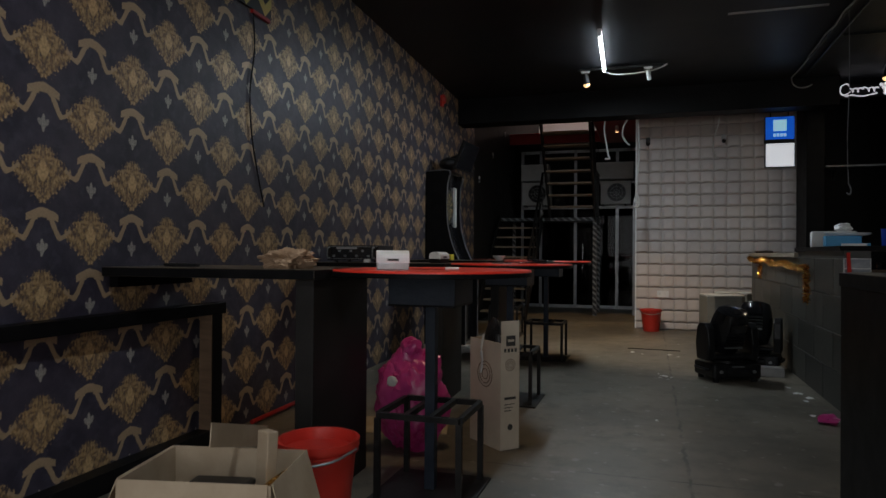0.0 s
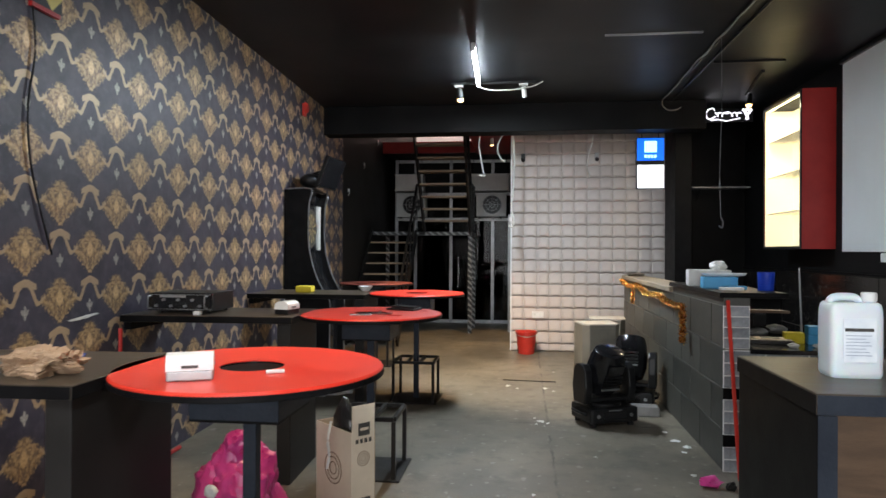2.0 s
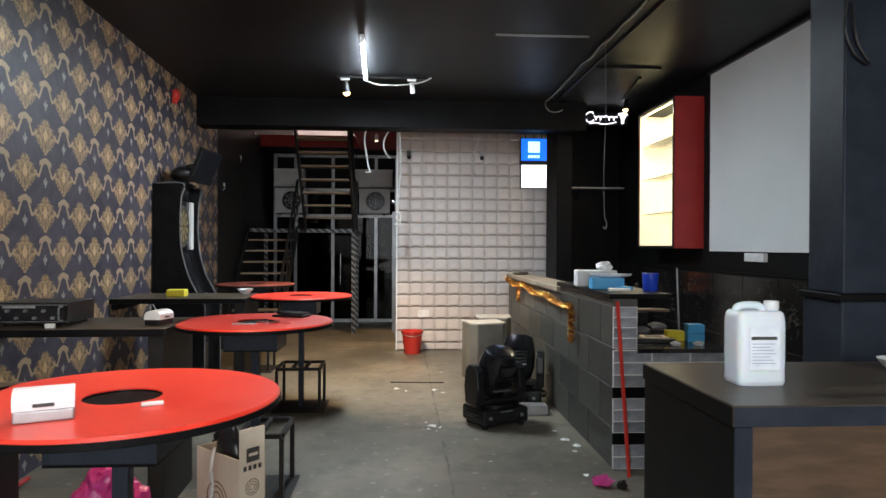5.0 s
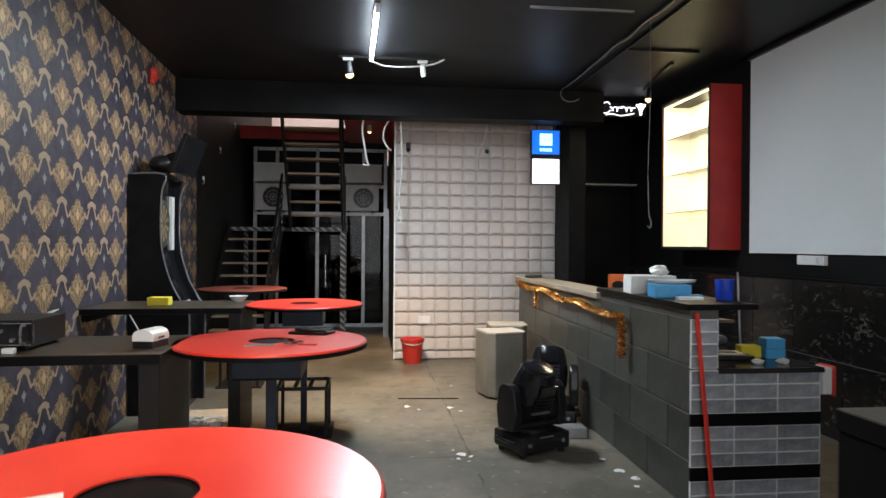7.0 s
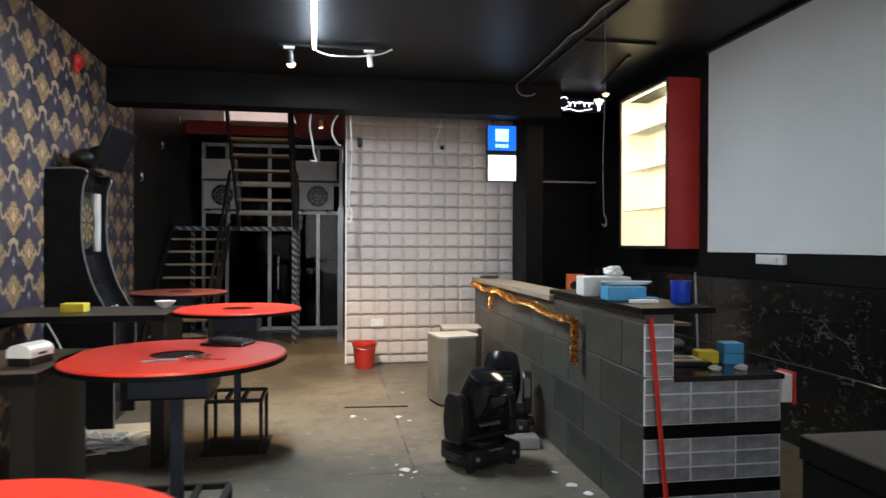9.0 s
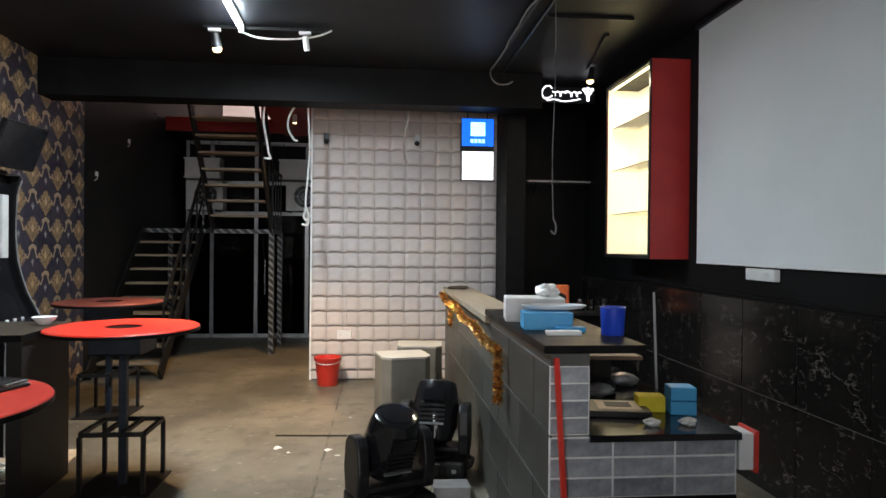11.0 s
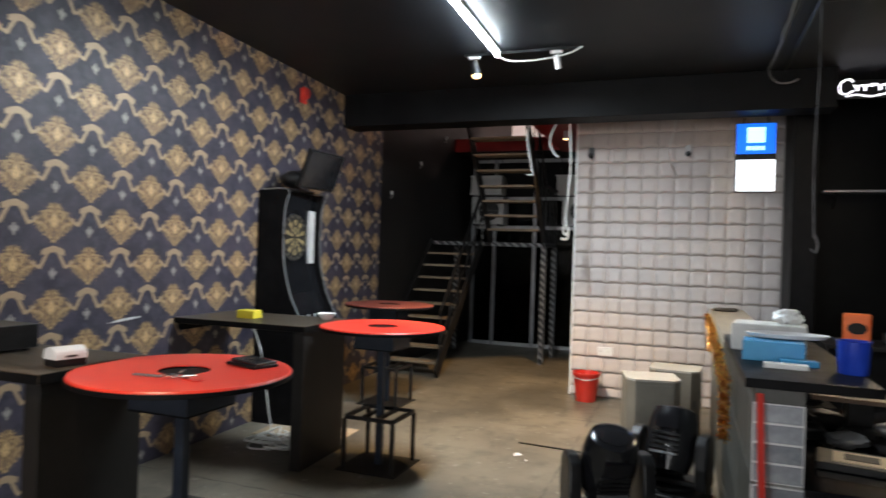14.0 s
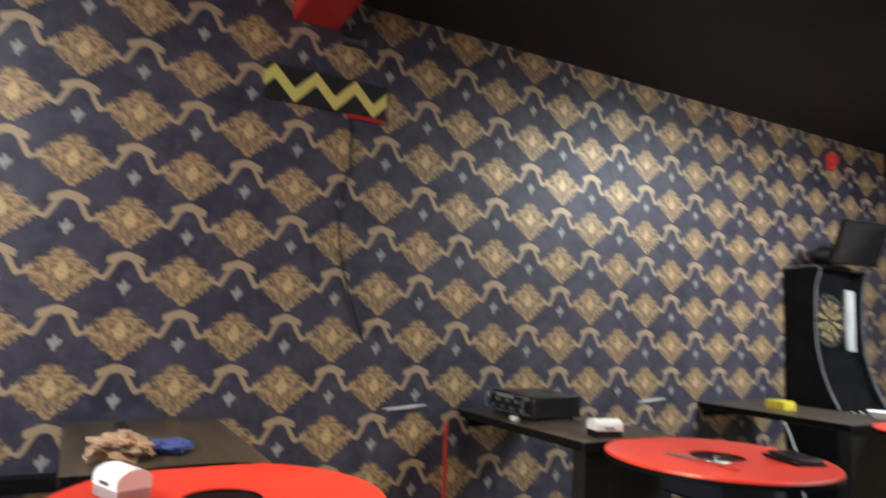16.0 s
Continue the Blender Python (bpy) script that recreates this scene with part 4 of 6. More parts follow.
# ---- padded wall ----
pw = thing("wall_padded", (1.1, 11.1, 0), "pale wall of square padded vinyl panels", "wall", kind="structure")
part("backing", box(0.0, 2.22, 11.085, 11.19, 0, CEIL), "grout_pad", pw)
part("edge_trim", box(-0.014, 0.006, 11.07, 11.20, 0, 3.30), "white", pw)
ws = thing("wall_socket", (0.4, 11.06, 0.53), "white double wall socket on the padded wall", "socket")
part("plate", box(0.31, 0.48, 11.035, 11.062, 0.49, 0.59), "white", ws, bevel=0.004)
for x in (0.35, 0.43):
    part("switch", box(x - 0.015, x + 0.015, 11.031, 11.035, 0.53, 0.56), "paper_white", ws)
for x, lab in ((0.17, "small black camera bracket on the padded wall"), (1.24, "small grey bracket on the padded wall")):
    br = thing("wall_bracket", (x, 11.05, 2.85), lab, "bracket")
    part("plate", box(x - 0.03, x + 0.03, 11.04, 11.064, 2.84, 2.93), "matt" if x < 1 else "grey", br)
    part("knob", lathe([(0.01, 0), (0.03, 0.02), (0.03, 0.04), (0.01, 0.06)], (x, 11.02, 2.80), 12), "matt", br)
solid("surface_conduit", cord([(0.42, 11.05, 0.6), (0.42, 11.05, 2.9), (0.43, 11.05, 3.2)], 0.006, 6, 1), "pad", "thin painted conduit on the padded wall", "conduit")

# ---- dartboard machine ----
dm = thing("dartboard_machine", (-2.2, 8.55, 0), "black electronic dartboard machine with a curved cabinet", "dart machine")
# profile in depth (towards the aisle) against height, from the wall side
prof = [(0.50, 0.0), (0.50, 0.55), (0.50, 0.9), (0.44, 1.0), (0.34, 1.2), (0.27, 1.45), (0.25, 1.7), (0.26, 2.0), (0.285, 2.16)]


def dart_side(y0, y1, grow=0.0):
    bm = bmesh.new()
    n = []
    for i in range(len(prof) - 1):
        for k in range(6):
            s = k / 6
            n.append((prof[i][0] * (1 - s) + prof[i + 1][0] * s, prof[i][1] * (1 - s) + prof[i + 1][1] * s))
    n.append(prof[-1])
    back = [(0.012, 2.16), (0.012, 0.0)]
    pts2 = [(a + grow, b) for a, b in n] + back
    A = [bm.verts.new((WX0 + a, y0, b)) for a, b in pts2]
    B = [bm.verts.new((WX0 + a, y1, b)) for a, b in pts2]
    bm.faces.new(A)
    bm.faces.new(B)
    for i in range(len(A)):
        bm.faces.new((A[i], A[(i + 1) % len(A)], B[(i + 1) % len(A)], B[i]))
    return bm


part("side_panel", dart_side(8.30, 8.335, 0.03), "black", dm)
part("side_panel", dart_side(8.945, 8.98, 0.03), "black", dm)
part("cabinet_body", dart_side(8.335, 8.945, -0.03), "gloss", dm)
for y in (8.29, 8.967):
    part("silver_trim", cord([(WX0 + a + 0.036, y + 0.012, b + 0.003) for a, b in prof] + [(WX0 + 0.05, y + 0.012, 2.168)], 0.007, 6, 5), "silver", dm, "curved silver edge trim")
db = part("dartboard", rod((WX0 + 0.215, 8.57, 1.73), (WX0 + 0.242, 8.57, 1.73), 0.225, 48), "matt", dm, "round dartboard with dark and pale wedges")
for i in range(20):
    bm = bmesh.new()
    a0, a1 = 2 * math.pi * (i - 0.46) / 20, 2 * math.pi * (i + 0.46) / 20
    rs = ((0.03, 0.105), (0.115, 0.17))
    for r0, r1 in rs:
        q = [(r0, a0), (r1, a0), (r1, a1), (r0, a1)]
        bm.faces.new([bm.verts.new((WX0 + 0.246, 8.57 + r * math.cos(a), 1.73 + r * math.sin(a))) for r, a in q])
    part("wedge", bm, "brass" if i % 2 else "matt", db)
for i in range(20):
    a = 2 * math.pi * i / 20
    part("number_mark", box(WX0 + 0.242, WX0 + 0.247, 8.57 + 0.205 * math.cos(a) - 0.009, 8.57 + 0.205 * math.cos(a) + 0.009, 1.73 + 0.205 * math.sin(a) - 0.011, 1.73 + 0.205 * math.sin(a) + 0.011), "speaker", db)
part("score_panel", box(WX0 + 0.22, WX0 + 0.255, 8.83, 8.925, 1.48, 2.0), "ac", dm, "pale grey score panel", bevel=0.004)
for i in range(4):
    for j in range(2):
        part("button", lathe([(0.013, 0), (0.013, 0.012), (0.008, 0.016)], (WX0 + 0.42 + 0.04 * j, 8.45 + 0.12 * i, 0.985 - 0.02 * j), 10), "white", dm)
part("control_ledge", box(WX0 + 0.36, WX0 + 0.505, 8.336, 8.944, 0.94, 0.985), "gloss", dm, bevel=0.01)
mon = thing("tilted_monitor", (-2.1, 8.75, 2.2), "flat black monitor tilted on top of the dart machine", "monitor")
bm = box(-0.015, 0.025, -0.27, 0.27, -0.19, 0.19)
bmesh.ops.bevel(bm, geom=list(bm.edges), offset=0.006, segments=2, affect="EDGES")
mm = pose(-2.07, 8.68, 2.38, 0, 22, -8)
bmesh.ops.transform(bm, matrix=mm, verts=bm.verts)
pn = part("panel", bm, "matt", mon)
bm = box(0.0255, 0.028, -0.255, 0.255, -0.17, 0.175)
bmesh.ops.transform(bm, matrix=mm, verts=bm.verts)
part("display", bm, "gloss", pn, "dark glossy display")
part("stand_arm", cord([(-2.3, 8.6, 2.166), (-2.28, 8.6, 2.3), (-2.22, 8.63, 2.37), (-2.12, 8.66, 2.385)], 0.03, 10), "matt", mon, smooth=True)
part("stand_foot", box(-2.45, -2.2, 8.42, 8.8, 2.163, 2.19), "matt", mon, bevel=0.006)
part("back_housing", blob((-2.26, 8.52, 2.19), (0.12, 0.13, 0.17), 2.0, 0.1, 3), "matt", mon, smooth=True)

on_wall(dm)
on_wall(mon)
# red fire bell on the wall
fb = thing("fire_bell", (WX0, 9.02, 3.23), "round red fire bell on the papered wall", "fire bell")
part("gong", rod((WX0 + 0.03, 9.02, 3.23), (WX0 + 0.065, 9.02, 3.23), 0.075, 24, 0.05), "red_plastic", fb, smooth=True)
part("mount", box(WX0 + 0.001, WX0 + 0.03, 8.97, 9.07, 3.13, 3.28), "red_plastic", fb, bevel=0.006)
on_wall(fb)
zz = thing("zigzag_panel", (WX0, 4.16, 2.85), "black wall panel with a yellow zigzag band", "wall sign")
part("board", box(WX0 + 0.002, WX0 + 0.02, 3.80, 4.52, 2.76, 2.96), "zigzag", zz)
part("red_edge", box(WX0 + 0.002, WX0 + 0.024, 4.28, 4.50, 2.735, 2.758), "red_paint", zz)
on_wall(zz)
on_wall(solid("wall_cable", cord([(WX0 + 0.012, 4.30, 2.74), (WX0 + 0.012, 4.32, 2.5), (WX0 + 0.012, 4.27, 2.2), (WX0 + 0.012, 4.30, 1.9), (WX0 + 0.012, 4.40, 1.6), (WX0 + 0.012, 4.46, 1.45)], 0.006), "matt", "thin black cable down the papered wall", "cable"))
cs = thing("ceiling_camera", (-2.3, 4.23, 3.15), "small black camera under the red beam", "camera")
part("mount", rod((-2.38, 4.24, 3.24), (-2.38, 4.24, 3.17), 0.012), "matt", cs)
part("housing", rod((-2.40, 4.20, 3.15), (-2.34, 4.30, 3.13), 0.035, 14), "matt", cs, smooth=True)
part("lens", rod((-2.34, 4.30, 3.13), (-2.338, 4.306, 3.129), 0.02, 14), "white", cs)
on_wall(cs)

# ---- stairs ----
st = thing("metal_staircase", (-1.7, 12.5, 0), "black steel staircase with timber treads and a landing", "staircase")
LZ, N = 1.82, 10
SY0, SY1 = 11.22, 12.95
for i in range(N - 1):
    f = (i + 1) / N
    y, z = SY0 + (SY1 - SY0) * f, LZ * f
    part("tread", box(-2.52, -1.77, y - 0.11, y + 0.11, z - 0.03, z), "tread", st, bevel=0.003)
for x in (-2.55, -1.74):
    part("stringer", beam((x, SY0 - 0.1, 0.06), (x, SY1, LZ - 0.02), 0.03, 0.16), "steel", st)
part("landing", box(-2.57, -0.74, SY1, 13.85, LZ - 0.05, LZ), "steel", st)
part("landing_nosing", box(-2.55, -1.70, SY1 - 0.02, SY1, LZ - 0.06, LZ), "striped", st, "black and white hazard tape")
part("landing_nosing", box(-1.62, -0.74, SY1 - 0.02, SY1, LZ - 0.06, LZ), "striped", st, "black and white hazard tape")
for i in range(9):
    f = (i + 1) / 9
    y, z = SY1 - 0.05 - (SY1 - 11.55) * f, LZ + (3.62 - LZ) * f
    part("tread", box(-1.56, -0.80, y - 0.11, y + 0.11, z - 0.03, z), "tread", st, bevel=0.003)
for x in (-1.59, -0.77):
    part("stringer", beam((x, SY1, LZ), (x, 11.5, 3.66), 0.03, 0.16), "steel", st)
for x, y in ((-0.77, 13.0), (-0.77, 13.8), (-2.44, 13.8)):
    part("post", box(x - 0.035, x + 0.035, y - 0.035, y + 0.035, 0, LZ - 0.05), "striped", st, "steel post wound with hazard tape")
# rails of the lower flight
for k in range(6):
    f = k / 5
    y, z = SY0 + (SY1 - SY0) * f, LZ * f
    part("baluster", box(-1.745, -1.725, y - 0.01, y + 0.01, z + 0.05, z + 0.85), "striped" if k == 5 else "steel", st)
part("handrail", beam((-1.735, SY0, 0.85), (-1.735, SY1, LZ + 0.85), 0.035, 0.035), "steel", st)
part("mid_rail", beam((-1.735, SY0, 0.45), (-1.735, SY1, LZ + 0.45), 0.02, 0.02), "steel", st)
for k in range(6):
    f = k / 5
    y, z = SY1 - (SY1 - 11.5) * f, LZ + (3.62 - LZ) * f
    part("baluster", box(-0.77, -0.75, y - 0.01, y + 0.01, z + 0.05, z + 0.85), "steel", st)
part("handrail", beam((-0.76, SY1, LZ + 0.85), (-0.76, 11.5, 4.47), 0.035, 0.035), "steel", st)
for k in range(4):
    part("baluster", box(-0.77, -0.75, 13.0 + 0.26 * k, 13.02 + 0.26 * k, LZ, LZ + 0.85), "steel", st)
part("handrail", box(-0.78, -0.745, 13.0, 13.85, LZ + 0.85, LZ + 0.885), "steel", st)

# ---- glass doors at the rear ----
gd = thing("door_1", (-1.2, WY1, 0), "aluminium-framed glass doors at the rear", "door", kind="structure")
xs = (-2.45, -2.05, -1.31, -0.45, -0.04)
for x in xs:
    part("mullion", box(x - 0.03, x + 0.03, WY1 - 0.03, WY1 + 0.04, 0, 3.36), "alu", gd)
for a, b in zip(xs, xs[1:]):
    for z in (0.0, 2.10, 2.62, 3.30):
        part("transom", box(a + 0.03, b - 0.03, WY1 - 0.03, WY1 + 0.04, z, z + 0.06), "grey", gd)
    for z0, z1 in ((0.06, 2.10), (2.16, 2.62)):
        p = part("pane", box(a + 0.03, b - 0.03, WY1, WY1 + 0.006, z0, z1), "smoke", gd, "dark reflective glass")
    part("panel", box(a + 0.03, b - 0.03, WY1, WY1 + 0.01, 2.68, 3.30), "black_wall", gd)
part("pull_handle", rod((-1.15, WY1 - 0.07, 0.75), (-1.15, WY1 - 0.07, 1.35), 0.013), "chrome", gd, smooth=True)


def condenser(x, z):
    ac = thing("air_conditioner_unit", (x, 14.55, z), "weathered white outdoor air conditioner unit with a round fan grille", "air conditioner", "outdoor units by the rear doors")
    part("casing", box(x - 0.27, x + 0.33, 14.42, 14.70, z, z + 0.48), "ac", ac, bevel=0.01)
    part("fan_recess", rod((x + 0.05, 14.415, z + 0.24), (x + 0.05, 14.4195, z + 0.24), 0.19, 32), "matt", ac)
    for r in (0.06, 0.12, 0.185):
        part("grille_ring", cord([(x + 0.05 + r * math.cos(a * math.pi / 8), 14.41, z + 0.24 + r * math.sin(a * math.pi / 8)) for a in range(17)], 0.004, 5, 2), "grey", ac)
    for a in range(4):
        c, s = math.cos(a * math.pi / 4), math.sin(a * math.pi / 4)
        part("grille_bar", rod((x + 0.05 - 0.185 * c, 14.411, z + 0.24 - 0.185 * s), (x + 0.05 + 0.185 * c, 14.411, z + 0.24 + 0.185 * s), 0.003, 6), "grey", ac)
    for sx in (-0.22, 0.22):
        part("bracket", box(x + sx - 0.02, x + sx + 0.02, 14.42, WY1 - 0.03, z - 0.03, z), "steel", ac)


def duct_box(x0, x1):
    db = thing("air_duct_box", (x0, 14.5, 2.69), "dented pale metal duct box above an air conditioner unit", "duct", "outdoor units by the rear doors")
    part("casing", box(x0, x1, 14.40, 14.71, 2.69, 3.03), "ac", db, bevel=0.01)
    part("flange", box(x0 - 0.015, x1 + 0.015, 14.392, 14.3995, 2.69, 2.715), "ac", db)
    part("flange", box(x0 - 0.015, x1 + 0.015, 14.392, 14.3995, 3.005, 3.03), "ac", db)
    for x in (x0 + 0.05, x1 - 0.05):
        part("hanger", rod((x, 14.55, 3.03), (x, 14.55, 3.40), 0.006, 8), "steel", db)


duct_box(-2.42, -1.85)
duct_box(-0.88, -0.12)
condenser(-2.13, 2.17)
condenser(-0.50, 2.17)
# pale strip added where the edge of the passage wall catches light
solid("white_cabinet_edge", box(-0.10, -0.014, 13.25, 13.3, 0.0, 2.15), "alu", "pale strip drawn for the lit edge of the passage wall", "door edge", "structure")

# ---- things on the floor ----
def bucket(name, x, y, r, h, label):
    b = thing(name, (x, y, 0), label, "bucket")
    bm = bmesh.new()
    lathe([(r * 0.74, 0.0), (r * 0.76, 0.006), (r * 0.97, h - 0.03), (r * 1.05, h - 0.028), (r * 1.06, h), (r * 0.98, h), (r * 0.93, h - 0.03), (r * 0.72, 0.012)], (x, y, 0), 36, bm=bm)
    part("pail", bm, "red_plastic", b, smooth=True)
    part("rim_band", lathe([(r * 1.01, h - 0.05), (r * 1.03, h - 0.05), (r * 1.03, h - 0.044), (r * 1.01, h - 0.044)], (x, y, 0), 36), "red_plastic", b)
    part("handle", cord([(x + r * 1.05, y, h - 0.03), (x + r * 0.8, y - r * 0.75, h - 0.05), (x, y - r * 1.08, h - 0.07), (x - r * 0.8, y - r * 0.75, h - 0.05), (x - r * 1.05, y, h - 0.03)], 0.005), "grey", b)


bucket("red_bucket", 0.225, 10.80, 0.15, 0.325, "red plastic bucket standing by the padded wall")
bucket("red_bucket", -1.06, 2.84, 0.155, 0.40, "red plastic bucket standing by an open carton")


def speaker(x, y, rz, label):
    sp = thing("loudspeaker", (0, 0, 0), label, "loudspeaker", "loudspeakers by the bar")
    bm = bmesh.new()
    plan = [(-0.21, -0.12), (-0.15, -0.19), (0.15, -0.19), (0.21, -0.12), (0.21, 0.2), (-0.21, 0.2)]
    A = [bm.verts.new((a, b, 0.02)) for a, b in plan]
    B = [bm.verts.new((a, b, 0.655)) for a, b in plan]
    bm.faces.new(A), bm.faces.new(B)
    for i in range(6):
        bm.faces.new((A[i], A[(i + 1) % 6], B[(i + 1) % 6], B[i]))
    part("cabinet", bm, "speaker", sp, bevel=0.006)
    bm = bmesh.new()
    A = [bm.verts.new((a * 1.01, b * 1.01, 0.656)) for a, b in plan]
    B = [bm.verts.new((a * 1.01, b * 1.01, 0.672)) for a, b in plan]
    bm.faces.new(A), bm.faces.new(B)
    for i in range(6):
        bm.faces.new((A[i], A[(i + 1) % 6], B[(i + 1) % 6], B[i]))
    # top panel in a paler colour than the cabinet sides
    part("top_panel", bm, "speaker_top", sp, "pale top")
    part("grille", box(-0.145, 0.145, -0.197, -0.192, 0.05, 0.63), "speaker", sp)
    part("badge", box(0.14, 0.18, -0.17, -0.16, 0.36, 0.42), "ink", sp)
    for a in (-0.15, 0.15):
        part("foot", rod((a, -0.1, 0), (a, -0.1, 0.02), 0.02), "matt", sp)
        part("foot", rod((a, 0.15, 0), (a, 0.15, 0.02), 0.02), "matt", sp)
    sp.matrix_basis = pose(x, y, 0, 0, 0, rz)
    return sp


speaker(1.02, 8.86, 12, "tall beige loudspeaker standing on the floor beside the bar")
speaker(1.20, 9.45, -4, "tall beige loudspeaker standing behind another beside the bar")


def moving_head(x, y, rz, tilt, label, pan=0):
    mh = thing("moving_head_light", (0, 0, 0), label, "stage light", "stage lights by the bar")
    part("base", box(-0.19, 0.19, -0.15, 0.15, 0.03, 0.15), "matt", mh, bevel=0.018)
    part("base_panel", box(-0.09, 0.09, -0.155, -0.151, 0.06, 0.12), "gloss", mh)
    for a in (-0.15, 0.15):
        part("side_handle", cord([(a * 1.28, -0.09, 0.10), (a * 1.42, -0.07, 0.10), (a * 1.42, 0.07, 0.10), (a * 1.28, 0.09, 0.10)], 0.012), "matt", mh)
        for b in (-0.11, 0.11):
            part("rubber_foot", rod((a, b, 0), (a, b, 0.03), 0.022), "matt", mh)
    part("turntable", lathe([(0.12, 0.15), (0.12, 0.17), (0.10, 0.18)], (0, 0, 0), 24), "matt", mh, smooth=True)
    for s in (-1, 1):
        bm = bmesh.new()
        q = [(-0.08, 0.17), (0.08, 0.17), (0.10, 0.30), (0.08, 0.44), (0.04, 0.48), (-0.04, 0.48), (-0.08, 0.44), (-0.10, 0.30)]
        A = [bm.verts.new((s * 0.145, a, b)) for a, b in q]
        B = [bm.verts.new((s * 0.205, a, b)) for a, b in q]
        bm.faces.new(A), bm.faces.new(B)
        for i in range(8):
            bm.faces.new((A[i], A[(i + 1) % 8], B[(i + 1) % 8], B[i]))
        part("yoke_arm", bm, "matt", mh, bevel=0.01)
    part("yoke_base", box(-0.2, 0.2, -0.075, 0.075, 0.181, 0.215), "matt", mh, bevel=0.01)
    bm = lathe([(0.05, -0.19), (0.105, -0.17), (0.13, -0.08), (0.135, 0.03), (0.125, 0.13), (0.11, 0.19), (0.095, 0.20)], (0, 0, 0), 28)
    t = pose(0, 0, 0.41, tilt, 0, 0)
    bmesh.ops.transform(bm, matrix=t, verts=bm.verts)
    hd = part("head", bm, "gloss", mh, smooth=True)
    bm = lathe([(0.08, 0.2), (0.08, 0.204), (0.02, 0.214)], (0, 0, 0), 24)
    bmesh.ops.transform(bm, matrix=t, verts=bm.verts)
    part("lens", bm, "gloss", hd, smooth=True)
    for i in range(5):
        bm = box(-0.07, 0.07, -0.142, -0.126, -0.09 + 0.028 * i, -0.078 + 0.028 * i)
        bmesh.ops.transform(bm, matrix=t, verts=bm.verts)
        part("vent_rib", bm, "matt" if i else "silver", hd)
    bm = box(-0.06, 0.06, -0.137, -0.120, 0.06, 0.13)
    bmesh.ops.transform(bm, matrix=t, verts=bm.verts)
    part("window", bm, "gloss", hd, "dark glossy window")
    part("badge", box(-0.05, 0.05, -0.1555, -0.1512, 0.128, 0.136), "silver", mh)
    for a in (-0.13, 0.13):
        part("base_screw", rod((a, -0.156, 0.09), (a, -0.150, 0.09), 0.014, 10), "silver", mh)
    mh.matrix_basis = pose(x, y, 0, 0, 0, rz) @ Matrix.Diagonal((1.2, 1.2, 1.08, 1))
    return mh


moving_head(0.88, 7.04, 24, 24, "black moving-head stage light standing on the floor")
moving_head(1.21, 7.74, -14, -24, "black moving-head stage light standing behind another")
# grey base of the rear stage light, added as a separate box
solid("black_power_supply", box(1.16, 1.40, 7.28, 7.43, 0, 0.085), "grey", "small grey metal box on the floor for the base of the rear stage light", "power box", bevel=0.006)

# open carton near the start
cb = thing("open_carton", (-1.0, 1.9, 0), "open brown cardboard carton full of odds and ends", "carton")
c0 = pose(-1.06, 2.20, 0, 0, 0, 12) @ Matrix.Diagonal((0.78, 0.85, 1.06, 1))


def placed(bm, m):
    bmesh.ops.transform(bm, matrix=m, verts=bm.verts)
    return bm


for d in ((-0.29, -0.284, -0.2, 0.2), (0.284, 0.29, -0.2, 0.2), (-0.284, 0.284, -0.2, -0.194), (-0.284, 0.284, 0.194, 0.2)):
    part("wall", placed(box(*d, 0.0, 0.46), c0), "card", cb)
part("bottom", placed(box(-0.284, 0.284, -0.194, 0.194, 0, 0.006), c0), "card", cb)
part("flap", placed(beam((0, 0.2, 0.463), (0, 0.215, 0.53), 0.004, 0.56), c0 @ pose(0, 0, 0, 0, 0, 0)), "card", cb)
part("flap", placed(box(-0.002, 0.002, -0.19, 0.19, 0, 0.18), c0 @ pose(-0.29, 0, 0.463, 0, -150, 0)), "card", cb)
part("flap", placed(box(-0.002, 0.002, -0.19, 0.19, 0, 0.18), c0 @ pose(0.29, 0, 0.463, 0, 158, 0)), "card", cb)
part("flap", placed(box(-0.28, 0.28, -0.002, 0.002, 0, 0.18), c0 @ pose(0, -0.2, 0.463, 165, 0, 0)), "card", cb)
solid("black_case", placed(box(-0.16, 0.10, -0.12, 0.14, 0.006, 0.39), c0), "matt", "black plastic case inside the carton", "case", bevel=0.012)
solid("cardboard_tube", placed(beam((0.16, 0.02, 0.01), (0.18, 0.05, 0.55), 0.07, 0.05), c0), "card", "folded cardboard piece inside the carton", "cardboard", bevel=0.004)
solid("cable_heap", placed(cord([(0.22, -0.1, 0.03), (0.2, -0.08, 0.30), (0.24, -0.12, 0.42), (0.2, -0.02, 0.40), (0.25, 0.06, 0.42), (0.21, 0.1, 0.38)], 0.014), c0), "foil", "tangle of yellowish cord inside the carton", "cord", smooth=True)

# pink bag and carton under the first table
pb = thing("pink_bag", (-1.02, 4.05, 0), "full pink plastic rubbish bag with a knotted top", "bag")
part("sack", blob((-1.13, 4.12, 0), (0.20, 0.17, 0.57), 3.0, 0.25, 5), "pink_bag", pb, smooth=True)
part("knot", blob((-1.13, 4.10, 0.53), (0.06, 0.05, 0.11), 5.0, 0.4, 3, 2.5, False), "pink_bag", pb, smooth=True)
part("paper_scrap", blob((-1.19, 3.955, 0.38), (0.03, 0.012, 0.06), 6.0, 0.3, 2, 2.0, False), "paper_white", pb)
fx = pose(-0.693, 4.361, 0, 0, 0, 48)
fc = thing("fan_carton", (-0.639, 4.349, 0), "tall open printed carton with a black bag inside", "carton")
cw, cd, ch = 0.0675, 0.16, 0.62
